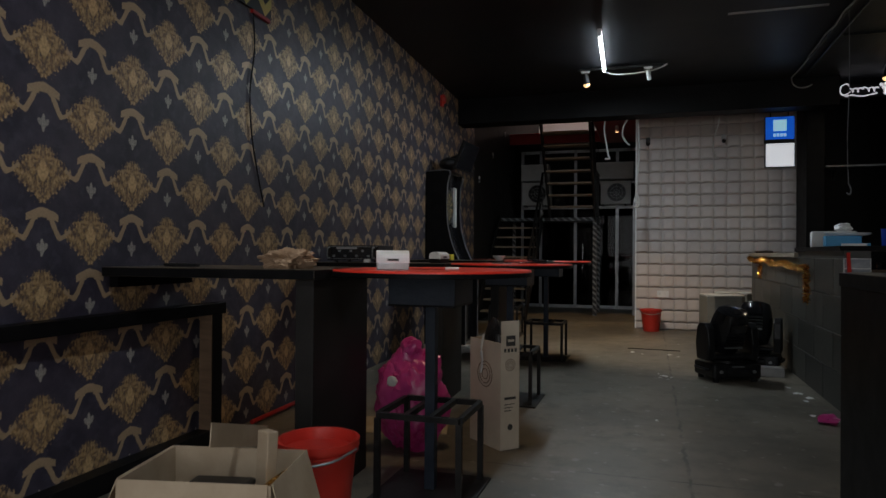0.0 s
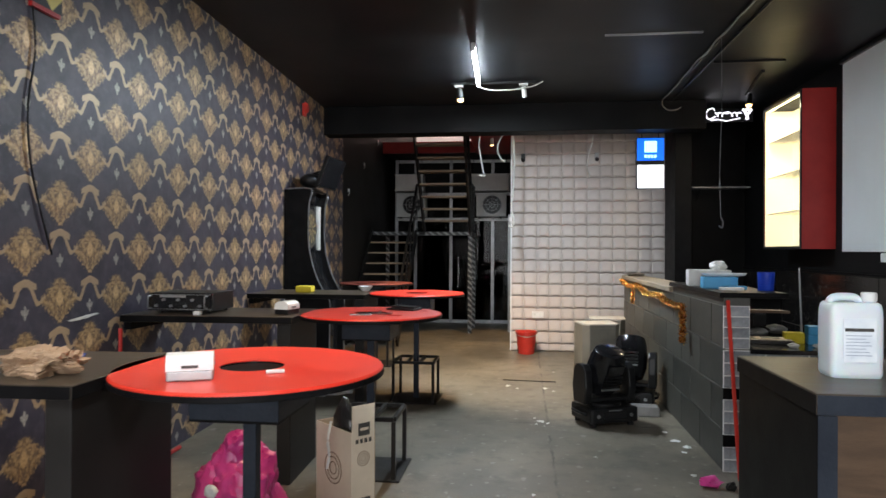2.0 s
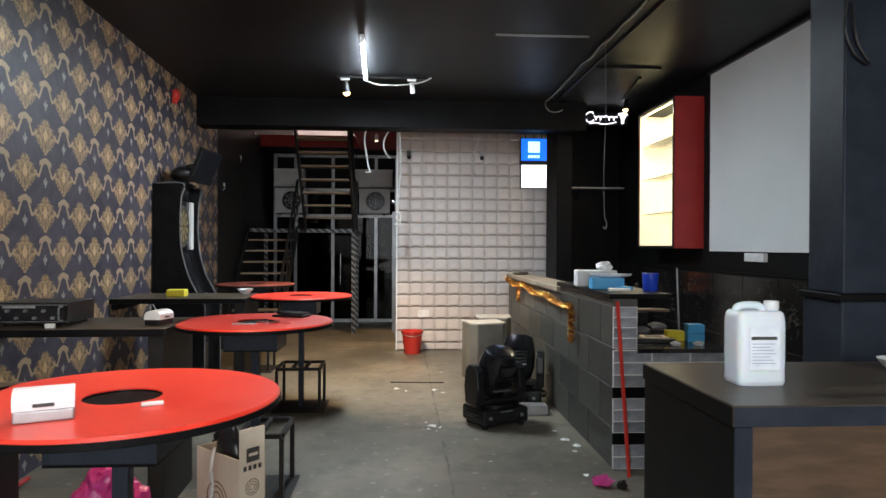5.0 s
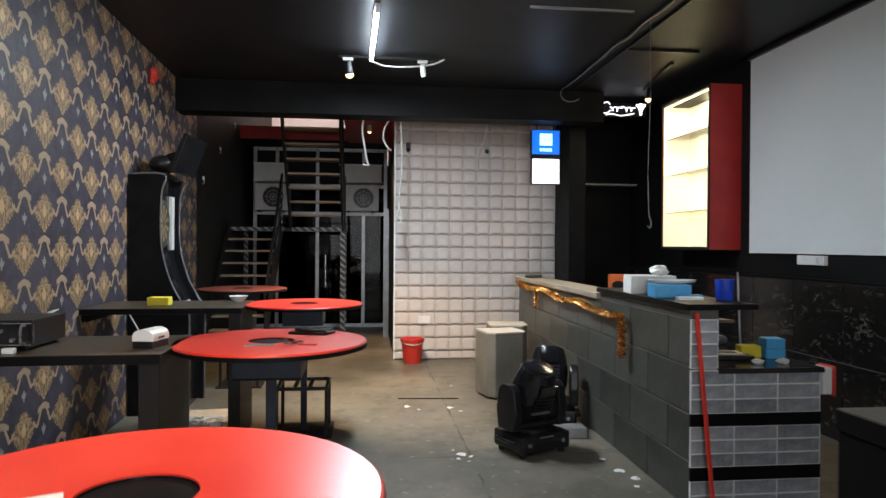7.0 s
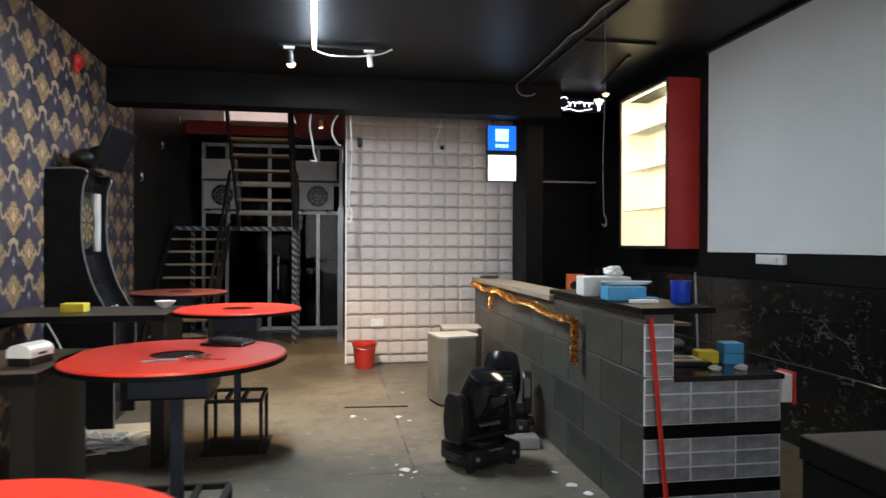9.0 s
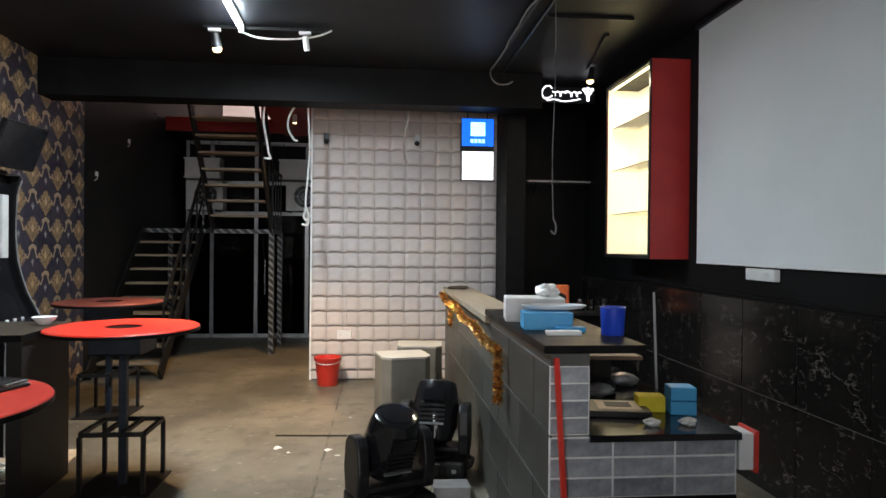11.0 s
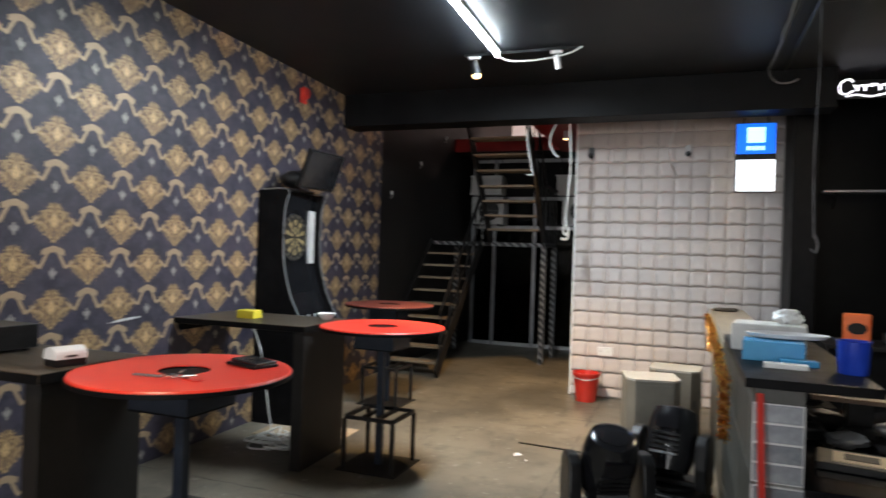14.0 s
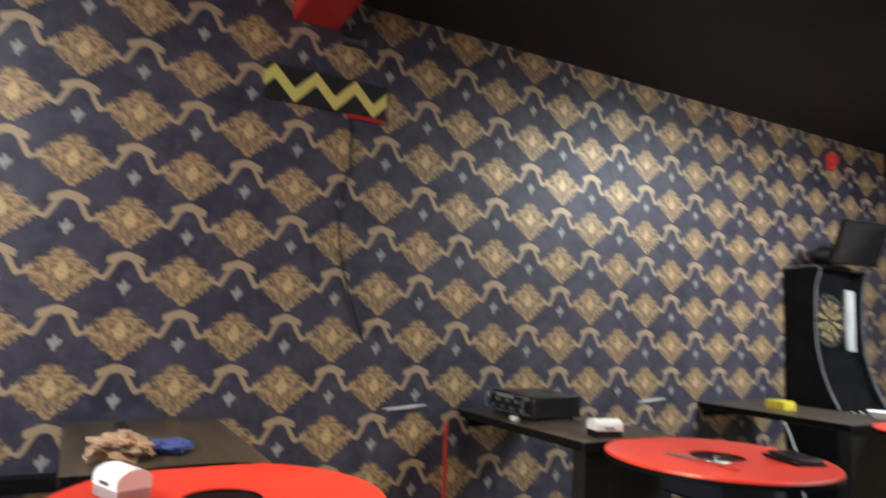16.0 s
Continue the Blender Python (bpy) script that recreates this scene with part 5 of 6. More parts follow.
part("wall", placed(box(cw - 0.004, cw, -cd, cd, 0, ch), fx), "card", fc)
part("wall", placed(box(-cw + 0.004, cw - 0.004, cd - 0.004, cd, 0, ch), fx), "card", fc)
fw = part("wide_wall", placed(box(-cw, -cw + 0.004, -cd, cd, 0, ch), fx), "card_light", fc, "printed wide wall with a fan picture")
part("bottom", placed(box(-cw + 0.004, cw - 0.004, -cd + 0.004, cd - 0.004, 0, 0.006), fx), "card", fc)
sidef = part("narrow_wall", placed(box(-cw + 0.004, cw - 0.004, -cd, -cd + 0.004, 0, 0.745), fx), "card_light", fc, "pale printed narrow wall")
FY = (-cd - 0.0025, -cd - 0.0005)
part("logo_block", placed(box(-0.03, 0.035, *FY, 0.60, 0.66), fx), "ink", sidef)
part("logo_stroke", placed(box(-0.02, 0.025, -cd - 0.004, -cd - 0.0027, 0.625, 0.638), fx), "card_light", sidef)
for i in range(4):
    part("icon", placed(box(-0.045 + 0.025 * i, -0.03 + 0.025 * i, *FY, 0.565, 0.585), fx), "ink", sidef)
part("text_bar", placed(box(-0.04, 0.04, *FY, 0.29, 0.305), fx), "ink", sidef)
for i in range(3):
    part("text_bar", placed(box(-0.04, 0.03 - 0.012 * i, *FY, 0.26 - 0.018 * i, 0.265 - 0.018 * i), fx), "ink", sidef)
part("icon", placed(rod((0.0, FY[0], 0.13), (0.0, FY[1], 0.13), 0.018, 20), fx), "ink", sidef)
for rr in (0.034, 0.024, 0.013):
    part("fan_print_ring", placed(cord([(0.0 + rr * math.cos(a * math.pi / 10), -cd - 0.001, 0.49 + rr * math.sin(a * math.pi / 10)) for a in range(21)], 0.002, 4, 1), fx), "brown", sidef)
for rr in (0.075, 0.054, 0.03):
    part("fan_print_ring", placed(cord([(-cw - 0.001, rr * math.cos(a * math.pi / 10), 0.42 + rr * math.sin(a * math.pi / 10)) for a in range(21)], 0.003, 4, 1), fx), "brown", fw)
solid("black_rubbish_bag", placed(blob((0.0, 0.01, 0.01), (0.05, 0.105, 0.72), 8.0, 0.14, 4), fx), "black_bag", "black plastic bag stuffed into the carton", "bag", smooth=True)
solid("white_strap", cord([(-0.735, 4.26, 0.66), (-0.742, 4.23, 0.58), (-0.738, 4.24, 0.50), (-0.745, 4.23, 0.44)], 0.007), "cable_white", "white strap hanging off the carton", "strap")
solid("cardboard_sheet", placed(box(-0.35, 0.3, -0.2, 0.2, 0.002, 0.008), pose(-1.35, 4.55, 0, 0, 0, 14)), "card", "flat piece of cardboard lying on the floor", "cardboard")
solid("cardboard_sheet", placed(box(-0.4, 0.4, -0.25, 0.22, 0.002, 0.008), pose(-1.85, 8.25, 0, 0, 0, 4)), "card", "flat piece of cardboard lying under the dart machine", "cardboard")

# red pipe frame under the second counter
rp = thing("red_pipe_frame", (-2.35, 5.0, 0), "thin red painted metal frame under the wall counter", "pipe frame")
part("upright", rod((-2.42, 4.98, 0.06), (-2.42, 4.98, 0.99), 0.012), "red_paint", rp)
part("floor_rail", rod((-2.42, 4.2, 0.03), (-2.42, 5.75, 0.03), 0.015), "red_paint", rp)
part("foot", box(-2.44, -2.40, 4.96, 5.0, 0, 0.06), "red_paint", rp)
on_wall(rp)

# things on the wall counters
am = thing("amplifier", (-2.05, 5.43, TOP), "black rack amplifier with knobs standing on the counter", "amplifier")
part("case", box(-2.27, -1.85, 5.29, 5.62, TOP + 0.015, TOP + 0.135), "matt", am, bevel=0.005)
part("front_plate", box(-2.28, -1.84, 5.27, 5.288, TOP + 0.018, TOP + 0.132), "gloss", am)
for i in range(7):
    part("knob", rod((-2.22 + i * 0.05, 5.25, TOP + 0.05 + 0.04 * (i % 2)), (-2.22 + i * 0.05, 5.27, TOP + 0.05 + 0.04 * (i % 2)), 0.009), "silver", am)
part("display_strip", box(-2.2, -2.02, 5.266, 5.2695, TOP + 0.105, TOP + 0.12), "grey", am)
for z in (0.026, 0.122):
    part("trim_line", box(-2.275, -1.845, 5.266, 5.2695, TOP + z, TOP + z + 0.004), "silver", am)
for x in (-2.262, -1.872):
    part("rack_handle", cord([(x, 5.27, TOP + 0.035), (x, 5.235, TOP + 0.04), (x, 5.235, TOP + 0.11), (x, 5.27, TOP + 0.115)], 0.006), "silver", am)
for x in (-2.23, -1.89):
    for y in (5.33, 5.58):
        part("foot", rod((x, y, TOP), (x, y, TOP + 0.016), 0.014), "matt", am)
solid("power_plug", box(-1.93, -1.88, 5.19, 5.22, TOP, TOP + 0.025), "white", "small white power plug on the counter", "plug", bevel=0.004)


def napkin_holder(x, y, rz, label, dark=False):
    nh = thing("napkin_holder", (x, y, TOP), label, "napkin holder", "napkin holders")
    m = pose(x, y, TOP, 0, 0, rz) @ Matrix.Diagonal((0.84, 0.9, 0.92, 1))
    part("tray", placed(box(-0.085, 0.085, -0.055, 0.055, 0.0, 0.035), m), "matt" if dark else "grey", nh, bevel=0.005)
    bm = bmesh.new()
    ring = []
    for k in range(9):
        a = math.pi * k / 8
        ring.append((-0.055 * math.cos(a) * 1.02, 0.06 + 0.035 * math.sin(a)))
    ring = [(-0.056, 0.036)] + ring + [(0.056, 0.036)]
    A = [bm.verts.new((-0.086, a, b)) for a, b in ring]
    B = [bm.verts.new((0.086, a, b)) for a, b in ring]
    bm.faces.new(A), bm.faces.new(B)
    for i in range(len(A)):
        bm.faces.new((A[i], A[(i + 1) % len(A)], B[(i + 1) % len(B)], B[i]))
    part("cover", placed(bm, m), "white", nh, "white rounded cover")
    part("slot", placed(box(-0.03, 0.03, -0.059, -0.0565, 0.045, 0.055), m), "ink", nh)


napkin_holder(-0.90, 3.22, 24, "white and grey napkin holder on the round red table")
napkin_holder(-1.37, 5.38, 78, "white and black napkin holder on the wall counter", True)
solid("yellow_sponge", box(-2.06, -1.90, 7.48, 7.60, TOP, TOP + 0.065), "yellow", "thick yellow foam sponge on the wall counter", "sponge", bevel=0.008)
cl = blob((-1.43, 3.22, TOP), (0.115, 0.09, 0.085), 4.0, 0.55, 5, 2.2)
solid("beige_cloth", cl, "cloth", "crumpled beige cleaning cloth on the wall counter", "cloth", smooth=True)
solid("blue_cloth", blob((-1.50, 3.40, TOP), (0.07, 0.07, 0.045), 14.0, 0.5, 4, 2.6), "blue_cloth", "crumpled dark blue cloth on the wall counter", "cloth", smooth=True)
solid("tv_remote", placed(box(-0.09, 0.09, -0.022, 0.022, 0, 0.018), pose(-2.05, 3.25, TOP, 0, 0, 5)), "matt", "black remote control on the wall counter", "remote control", bevel=0.006)
# on the second and first round tables
solid("cigarette_stub", placed(rod((-0.03, 0, 0.007), (0.03, 0.01, 0.007), 0.007), pose(-0.66, 3.34, TOP, 0, 0, 15)), "paper_white", "short white paper stub on the red table", "paper stub")
wl = thing("black_wallet", (-0.66, 5.80, TOP), "flat black folded pouch on the red table", "pouch")
wm = pose(-0.66, 5.80, TOP, 0, 0, -18)
part("lower_leaf", placed(box(-0.11, 0.11, -0.07, 0.07, 0, 0.014), wm), "matt", wl, bevel=0.005)
part("upper_leaf", placed(box(-0.08, 0.10, -0.06, 0.065, 0.0145, 0.03), wm @ pose(0, 0, 0, 0, 3, 6)), "black_bag", wl, bevel=0.005)
ky = thing("bunch_of_keys", (-0.74, 5.40, TOP), "bunch of metal keys with a red tag on the red table", "keys")
rk = random.Random(2)
part("ring", cord([(-0.74 + 0.022 * math.cos(a), 5.40 + 0.022 * math.sin(a), TOP + 0.006) for a in [k * math.pi / 6 for k in range(13)]], 0.002, 5, 2), "chrome", ky)
for i in range(8):
    a = rk.uniform(0, 6.28)
    part("key", placed(box(0.015, 0.075, -0.008, 0.008, 0.002, 0.005), pose(-0.74, 5.40, TOP + 0.002 * i, 0, -2, math.degrees(a))), "chrome", ky, bevel=0.001)
part("tag", placed(box(0.05, 0.14, -0.018, 0.018, 0, 0.006), pose(-0.74, 5.40, TOP, 0, 0, -12)), "red_plastic", ky, "red plastic tag", bevel=0.002)
part("knife", placed(box(-0.2, -0.06, -0.01, 0.01, 0, 0.008), pose(-0.74, 5.38, TOP, 0, 0, 8)), "silver", ky, bevel=0.002)
# cables on the floor between the counters
rc = random.Random(9)
for k in range(6):
    pts3 = [(-2.1 + 0.5 * rc.random(), 7.6 + 0.5 * rc.random(), 0.014 + 0.05 * rc.random()) for _ in range(9)]
    solid("tangled_cable", cord(pts3, 0.008), "cable_white", "tangle of white power cable on the floor", "cable", smooth=True)
solid("power_adapter", box(-1.66, -1.56, 7.78, 7.84, 0.01, 0.06), "white", "white power adapter lying on the floor", "adapter", bevel=0.006)
solid("hanging_flex", cord([(-2.45, 8.2, 0.95), (-2.3, 8.15, 0.7), (-2.2, 8.1, 0.4), (-2.05, 8.0, 0.05), (-1.9, 7.9, 0.02)], 0.006), "cable_white", "white flex hanging behind the counter", "cable")
for y in (4.75, 5.9, 6.75):
    on_wall(solid("torn_paper", placed(blob((0, 0, 0), (0.005, 0.12, 0.016), y, 0.6, 3, 2.2, False), pose(WX0 + 0.006, y, 1.075, 4, 0, 0)), "paper_white", "torn strip of white paper on the papered wall", "paper"))

# ---- things on the bar ----
BT = BH + 0.09
wb = thing("white_carton", (1.63, 6.75, BT), "white packing carton on the bar top", "carton")
part("body", placed(box(-0.16, 0.16, -0.11, 0.11, 0, 0.13), pose(1.66, 6.72, BT, 0, 0, -8)), "paper_white", wb, bevel=0.008)
part("crumpled_paper", blob((1.74, 6.74, BT + 0.13), (0.06, 0.05, 0.07), 3.3, 0.5, 3), "white", wb, smooth=True)
solid("blue_box", placed(box(-0.12, 0.12, -0.08, 0.08, 0, 0.085), pose(1.64, 6.36, BT, 0, 0, -6)), "sky_blue", "light blue cardboard box on the bar top", "box", bevel=0.004)
tp = thing("plastic_tray", (1.8, 6.5, BT + 0.09), "white oval plastic tray lying over a box", "tray")
part("dish", lathe([(0.08, 0.0), (0.15, 0.008), (0.17, 0.024), (0.165, 0.026), (0.145, 0.013), (0.08, 0.006)], (1.70, 6.44, BT + 0.0855), 32, 1.0, 0.5), "white", tp, smooth=True)
mg = thing("blue_mug", (1.895, 6.12, BT), "blue plastic jug on the edge of the bar top", "jug")
part("cup", lathe([(0.05, 0), (0.053, 0.004), (0.058, 0.127), (0.061, 0.13), (0.055, 0.13), (0.048, 0.01)], (1.895, 6.12, BT), 28), "blue", mg, smooth=True)
part("grip", cord([(1.915, 6.17, BT + 0.11), (1.925, 6.21, BT + 0.10), (1.925, 6.21, BT + 0.05), (1.91, 6.165, BT + 0.03)], 0.007), "blue", mg)
bk = thing("back_counter", (2.85, 10.2, 0), "black low counter at the end of the bar", "counter")
part("body", box(2.46, 3.37, 9.84, 10.5, 0, 0.90), "black", bk)
part("top", box(2.44, 3.375, 9.80, 10.52, 0.90, 0.935), "dark_panel", bk, bevel=0.004)
op = thing("orange_packet", (2.72, 10.05, 0.935), "orange packet with a round pale badge on the back counter", "packet")
om = pose(2.72, 10.05, 0.935, 0, 0, -6)
part("pouch", placed(box(-0.11, 0.11, -0.04, 0.04, 0, 0.27), om), "orange", op, bevel=0.016)
part("badge", placed(rod((0, -0.044, 0.14), (0, -0.041, 0.14), 0.065, 24), om @ Matrix.Diagonal((1.2, 1, 0.8, 1)) @ pose(0, 0, 0.03)), "dark_panel", op, "oval dark badge")
solid("small_flat_box", placed(box(-0.08, 0.08, -0.03, 0.03, 0, 0.02), pose(1.66, 6.12, BT, 0, 0, -5)), "white", "small flat white box on the bar top", "box", bevel=0.003)
solid("small_flat_box", placed(box(-0.07, 0.07, -0.03, 0.03, 0, 0.025), pose(1.72, 6.22, BT, 0, 0, 5)), "sky_blue", "small pale blue box on the bar top", "box", bevel=0.003)
solid("card_terminal", placed(box(-0.05, 0.05, -0.02, 0.02, 0, 0.08), pose(1.82, 7.0, BT, 10, 0, -5)), "grey", "grey upright device on the bar top", "device", bevel=0.006)
solid("dark_cloth_strip", blob((1.62, 9.9, BH + 0.045), (0.10, 0.05, 0.035), 7.7, 0.5, 3), "bar_top", "small crumpled dark scrap on the timber bar top", "scrap")
# work surface of the bar
WS = 0.83
solid("yellow_box", placed(box(-0.065, 0.065, -0.05, 0.05, 0, 0.075), pose(2.12, 6.22, WS, 0, 0, -10)), "yellow", "yellow foam block on the bar's work surface", "foam block", bevel=0.006)
for z in (0.0, 0.066):
    solid("blue_tub", placed(box(-0.06, 0.06, -0.055, 0.055, 0, 0.064), pose(2.25 - z * 0.05, 6.16, WS + z, 0, 0, -12 + z * 60)), "sky_blue", "light blue plastic tub stacked on the bar's work surface", "tub", bevel=0.005)
sv = thing("framed_plate", (1.93, 6.15, WS), "dark framed plate lying on the bar's work surface", "frame")
part("frame", placed(box(-0.15, 0.15, -0.12, 0.12, 0, 0.03), pose(1.94, 6.2, WS, 0, 0, -10)), "matt", sv, bevel=0.005)
part("inlay", placed(box(-0.09, 0.11, -0.08, 0.08, 0.0305, 0.034), pose(1.94, 6.2, WS, 0, 0, -10)), "card_light", sv)
part("inlay_core", placed(box(-0.05, 0.07, -0.045, 0.045, 0.0345, 0.037), pose(1.94, 6.2, WS, 0, 0, -10)), "ink", sv)
for i, (x, y, s) in enumerate(((1.80, 6.6, 0.09), (1.96, 6.5, 0.08), (2.02, 6.62, 0.08), (1.78, 6.85, 0.10), (2.2, 6.78, 0.08), (1.94, 6.9, 0.09))):
    solid("dark_utensil", blob((x, y, WS), (s, s * 0.7, s * 0.9), 20 + i, 0.3, 3), ("matt", "grey", "dark_panel")[i % 3], "dark kitchen utensil piled on the work surface", "utensil", smooth=True, group="clutter under the bar top")
for i, (x, y) in enumerate(((2.02, 5.95), (2.19, 5.96))):
    solid("paper_ball", blob((x, y, WS), (0.035, 0.025, 0.03), 30 + i, 0.5, 3), "paper_white", "crumpled white tissue on the work surface", "tissue", group="tissues")
solid("tilted_board", placed(box(-0.2, 0.2, -0.15, 0.15, 0, 0.02), pose(2.05, 6.75, 1.0, -3, 0, -6)), "brown", "brown board lying over the clutter", "board")
solid("board_support", box(2.0, 2.1, 6.7, 6.8, WS, 0.99), "matt", "dark block under the board", "block")
bd = thing("red_basin", (3.18, 8.45, 0), "red plastic basin on the floor behind the bar", "basin")
part("bowl", lathe([(0.09, 0), (0.125, 0.16), (0.135, 0.162), (0.135, 0.17), (0.122, 0.17), (0.085, 0.008)], (3.18, 8.45, 0), 28), "red_plastic", bd, smooth=True)
solid("metal_stick", rod((2.42, 6.75, 0.0), (2.385, 6.80, 1.36), 0.007), "grey", "thin grey metal pipe standing behind the bar", "pipe")
eb = thing("end_switch_box", (2.37, 5.86, 0.68), "white switch box with a red edge on the bar end", "switch box")
part("housing", box(2.362, 2.43, 5.84, 5.96, 0.66, 0.82), "white", eb, bevel=0.005)
part("red_edge", box(2.43, 2.446, 5.83, 5.97, 0.65, 0.83), "red_plastic", eb)
for x in (2.95, 3.06, 3.2):
    solid("drinking_glass", lathe([(0.035, 0), (0.038, 0.004), (0.046, 0.12), (0.043, 0.12), (0.033, 0.01)], (x, 10.0, 0.935), 20), "pane", "clear drinking glass on the back counter", "glass", smooth=True, group="glasses")
solid("dish_rack", box(1.75, 2.05, 7.6, 8.2, 0.81, 1.05), "matt", "dark appliance behind the bar", "appliance", bevel=0.01)

# ---- litter ----
rl = random.Random(11)
for i, (x, y, s) in enumerate(((0.33, 6.95, 0.06), (0.30, 6.85, 0.03), (0.4, 6.9, 0.03), (0.36, 6.78, 0.025), (0.28, 7.05, 0.02), (0.02, 8.42, 0.05), (0.12, 8.30, 0.03), (0.42, 8.35, 0.05), (0.5, 8.2, 0.03), (1.33, 6.75, 0.04), (1.36, 6.5, 0.05), (1.42, 6.35, 0.05), (1.36, 6.2, 0.03), (0.7, 6.0, 0.02), (0.55, 9.3, 0.02), (0.25, 5.2, 0.02), (1.3, 5.7, 0.03))):
    bm = bmesh.new()
    n = 7
    s *= 0.72
    vs = [bm.verts.new((x + s * rl.uniform(0.6, 1.2) * math.cos(6.283 * k / n), y + s * rl.uniform(0.6, 1.2) * math.sin(6.283 * k / n), 0.003 + rl.uniform(0, 0.012))) for k in range(n)]
    c = bm.verts.new((x, y, 0.016))
    for k in range(n):
        bm.faces.new((vs[k], vs[(k + 1) % n], c))
    solid("paper_scrap", bm, "paper_white", "small torn scrap of white paper on the floor", "litter", group="scraps on the floor")
solid("floor_strip", placed(box(-0.3, 0.3, -0.015, 0.015, 0.001, 0.007), pose(0.25, 8.76, 0, 0, 0, -4)), "steel", "thin dark metal strip lying on the floor", "strip")
solid("pink_litter", blob((1.36, 5.52, 0), (0.06, 0.05, 0.06), 17, 0.5, 3), "pink_bag", "crumpled pink wrapper on the floor by the bar", "litter", smooth=True)
solid("green_litter", blob((1.47, 5.47, 0), (0.03, 0.03, 0.05), 18, 0.5, 3), "dark_panel", "small dark wrapper on the floor by the bar", "litter", smooth=True)

for y, z in ((13.52, 3.56), (12.45, 2.99), (11.43, 2.44)):
    hk = thing("wall_hook", (WX0 - 0.08, y, z), "small white plastic hook on the charcoal wall", "hook", "hooks beside the stairs")
    part("plate", box(WX0 - 0.0848, WX0 - 0.07, y - 0.03, y + 0.03, z - 0.03, z + 0.02), "white", hk, bevel=0.003)
    part("wire_end", cord([(WX0 - 0.075, y, z - 0.02), (WX0 - 0.06, y - 0.03, z - 0.06), (WX0 - 0.07, y - 0.08, z - 0.09)], 0.005), "cable_white", hk)

# ---- pieces: tiles and pads ----
def piece_mesh(name, w, h, d, material, bulge=0.0):
    """A tile in the x-z plane that faces -y, its back on y = 0."""
    bm = bmesh.new()
    if bulge:
        n = 9
        g = [[None] * n for _ in range(n)]
        for i in range(n):
            for j in range(n):
                u, v = i / (n - 1) * 2 - 1, j / (n - 1) * 2 - 1
                low = 1 - j / (n - 1)
                z = v * h / 2 + 0.06 * h * (0.5 - u * u)
                k = (1 - 0.8 * abs(u) ** 6) * (0.25 + 0.75 * low) * (1 - abs(v) ** 8)
                g[i][j] = bm.verts.new((u * w / 2, -d - bulge * k, z))
        for i in range(n - 1):
            for j in range(n - 1):
                bm.faces.new((g[i][j], g[i + 1][j], g[i + 1][j + 1], g[i][j + 1]))
        rim = [g[i][0] for i in range(n)] + [g[n - 1][j] for j in range(1, n)] + [g[i][n - 1] for i in range(n - 2, -1, -1)] + [g[0][j] for j in range(n - 2, 0, -1)]
        back = [bm.verts.new((v.co.x, 0, v.co.z)) for v in rim]
        for i in range(len(rim)):
            bm.faces.new((rim[i], rim[(i + 1) % len(rim)], back[(i + 1) % len(rim)], back[i]))
    else:
        c = 0.003
        a = [(-w / 2, -h / 2), (w / 2, -h / 2), (w / 2, h / 2), (-w / 2, h / 2)]
        r0 = [bm.verts.new((x, 0, z)) for x, z in a]
        r1 = [bm.verts.new((x, -d + c, z)) for x, z in a]
        r2 = [bm.verts.new((x - math.copysign(c, x), -d, z - math.copysign(c, z))) for x, z in a]
        for p, q in ((r0, r1), (r1, r2)):
            for i in range(4):
                bm.faces.new((p[i], p[(i + 1) % 4], q[(i + 1) % 4], q[i]))
        bm.faces.new(r2)
    bmesh.ops.recalc_face_normals(bm, faces=list(bm.faces))
    me = bpy.data.meshes.new(name)
    bm.to_mesh(me)
    bm.free()
    if bulge:
        me.polygons.foreach_set("use_smooth", [True] * len(me.polygons))
        me.set_sharp_from_angle(angle=radians(50))
    me.materials.append(M[material])
    return me


def piece(name, me, parent, m):
    ob = new(name, me)
    ob.parent = parent
    ob.matrix_basis = Matrix.Translation(-BASE[parent]) @ m
    return ob


PW, PH, PZ = 2.22 / 12, 0.1755, 0.107
pad_mesh = piece_mesh("padded_panel", PW - 0.004, PH - 0.010, 0.006, "pad", 0.030)
pad_low = piece_mesh("padded_panel", PW - 0.004, PZ - 0.010, 0.006, "pad", 0.020)
for i in range(12):
    piece("padded_panel", pad_low, pw, pose(PW * (i + 0.5), 11.086, PZ / 2 - 0.001))
    for j in range(18):
        piece("padded_panel", pad_mesh, pw, pose(PW * (i + 0.5), 11.086, PZ + PH * (j + 0.5)))

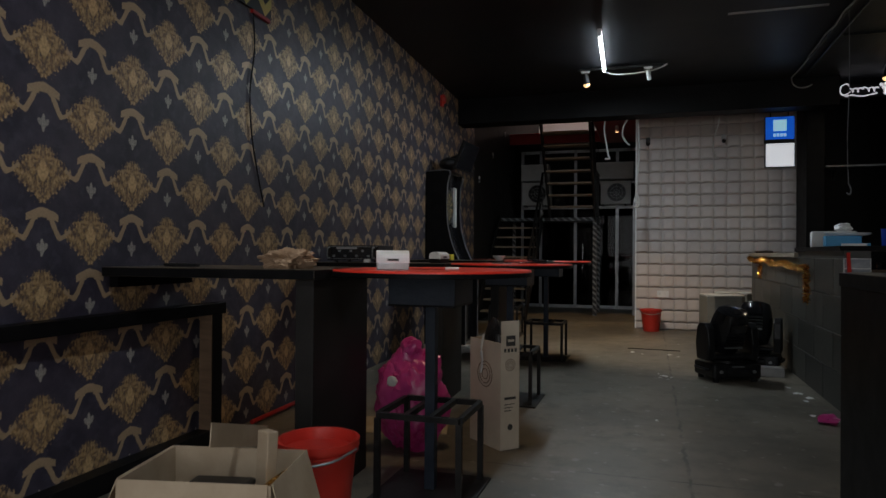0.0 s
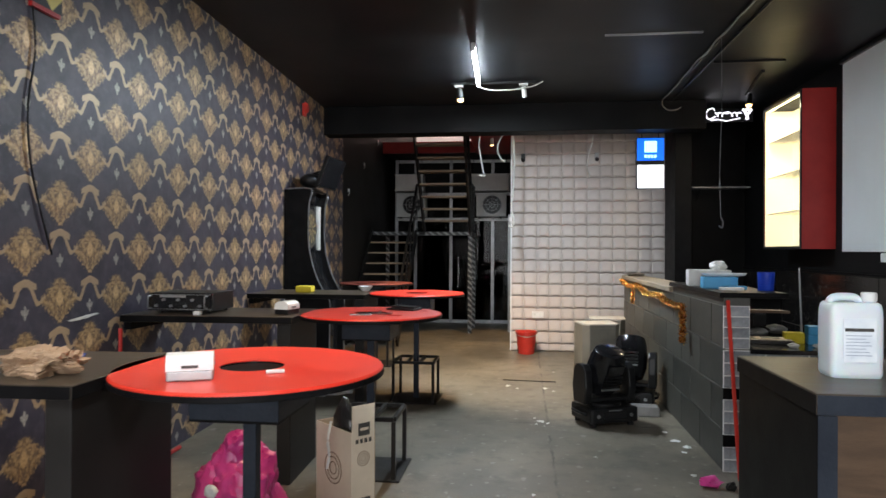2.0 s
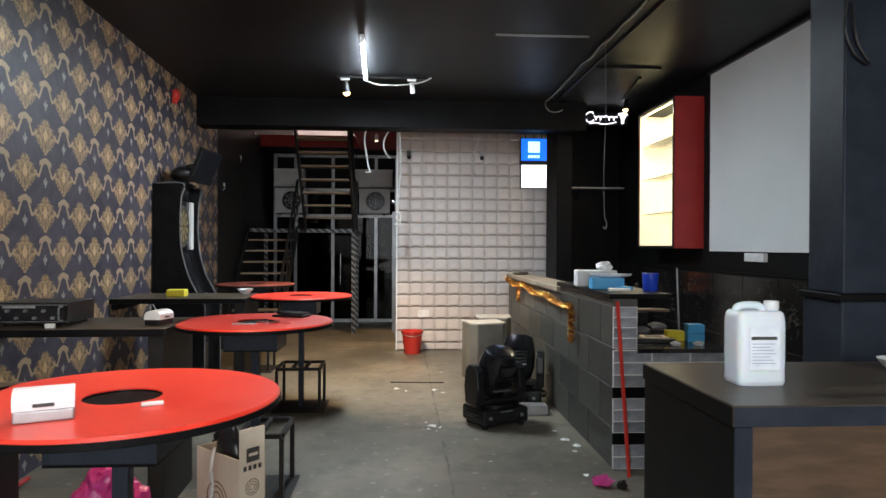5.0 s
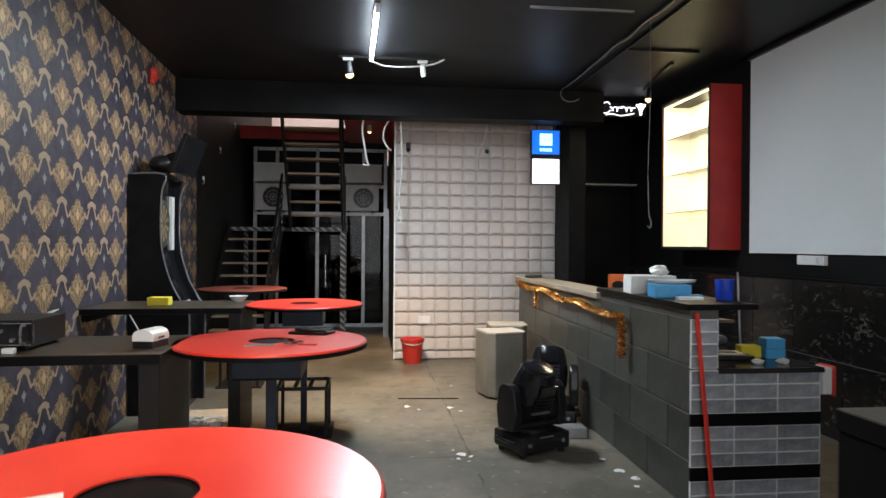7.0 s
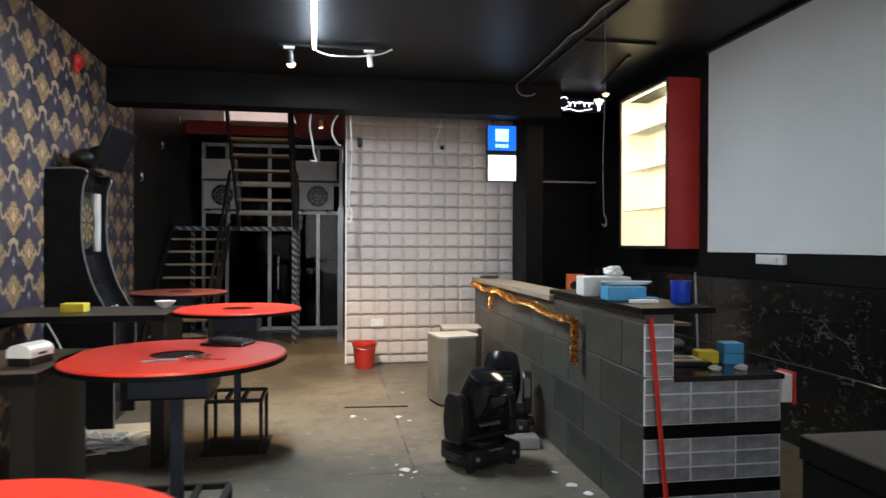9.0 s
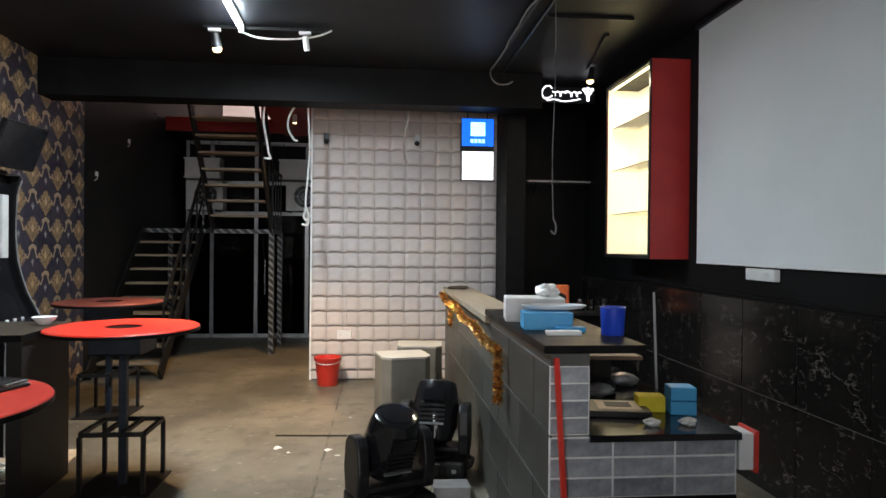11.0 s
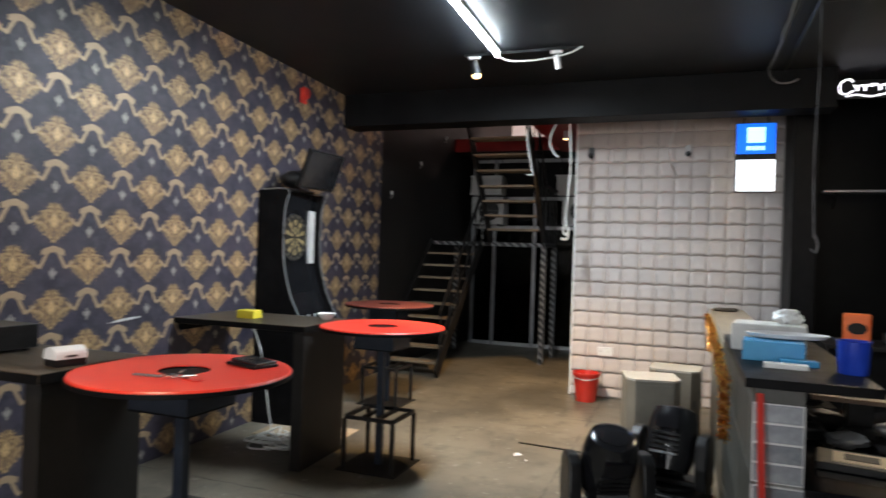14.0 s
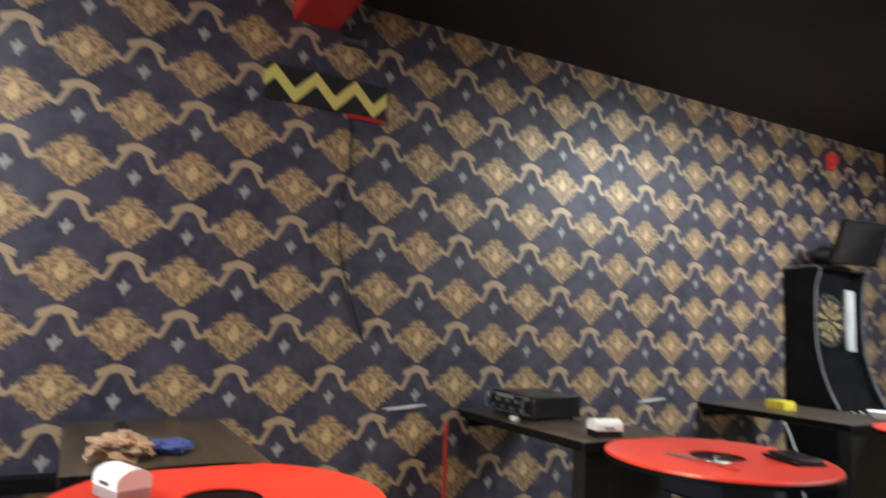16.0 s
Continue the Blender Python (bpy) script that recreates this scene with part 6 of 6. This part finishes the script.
# slate tiles on the bar front, in a half bond
FH = BH / 4
rt = random.Random(3)
for j in range(4):
    y = BY0 - (0.30 if j % 2 else 0.0)
    while y < BY1:
        a, b = max(y, BY0), min(y + 0.60, BY1)
        if b - a > 0.05:
            me = piece_mesh("slate_tile", b - a - 0.008, FH - 0.008, 0.010, "tile")
            piece("slate_tile", me, bar, pose(BX + 0.0125, (a + b) / 2, FH * (j + 0.5), 0, 0, -90))
        y += 0.60
# small tiles on the bar end
SW, SH = 0.272, 0.082
bands = [(0.565, 0.82, 3), (0.25, 0.49, 3), (0.0, 0.17, 2)]
for z0, z1, n in bands:
    part("tile_bed", box(BX + 0.0, 2.34, BY0 + 0.002, BY0 + 0.0118, z0, z1), "light_grout", bar)
    h = (z1 - z0) / n
    for j in range(n):
        x = BX + 0.002
        for k in range(3):
            me = piece_mesh("wall_tile", SW - 0.009, h - 0.009, 0.004, "small_tile")
            piece("wall_tile", me, bar, pose(x + SW * (k + 0.5), BY0 + 0.002, z0 + h * (j + 0.5)))
for z0, z1 in ((0.49, 0.565), (0.17, 0.25)):
    part("black_band", box(BX, 2.34, BY0 - 0.002, BY0 + 0.0118, z0, z1), "black", bar)
part("tile_bed", box(BX, BX + 0.17, BY0 + 0.002, BY0 + 0.0118, 0.832, BH), "light_grout", bar)
for j in range(4):
    me = piece_mesh("wall_tile", 0.162, 0.064, 0.004, "small_tile")
    piece("wall_tile", me, bar, pose(BX + 0.085, BY0 + 0.002, 0.832 + 0.072 * (j + 0.5)))
# black marble tiles on the wall behind the bar
dado = thing("wall_dado", (WX1 - 0.02, 8, 0), "dado of black veined marble tiles behind the bar", "dado", kind="structure")
part("bed", box(WX1 - 0.014, WX1 - 0.001, 4.45, 11.29, 0, 1.262), "dark_grout", dado)
for j in range(2):
    for k in range(11):
        me = piece_mesh("marble_tile", 0.612, 0.624, 0.008, "marble")
        piece("marble_tile", me, dado, pose(WX1 - 0.014, 4.50 + 0.618 * (k + 0.5), 0.63 * (j + 0.5), 0, 0, -90))
part("cap", box(WX1 - 0.03, WX1 - 0.001, 4.45, 11.29, 1.263, 1.285), "black", dado)
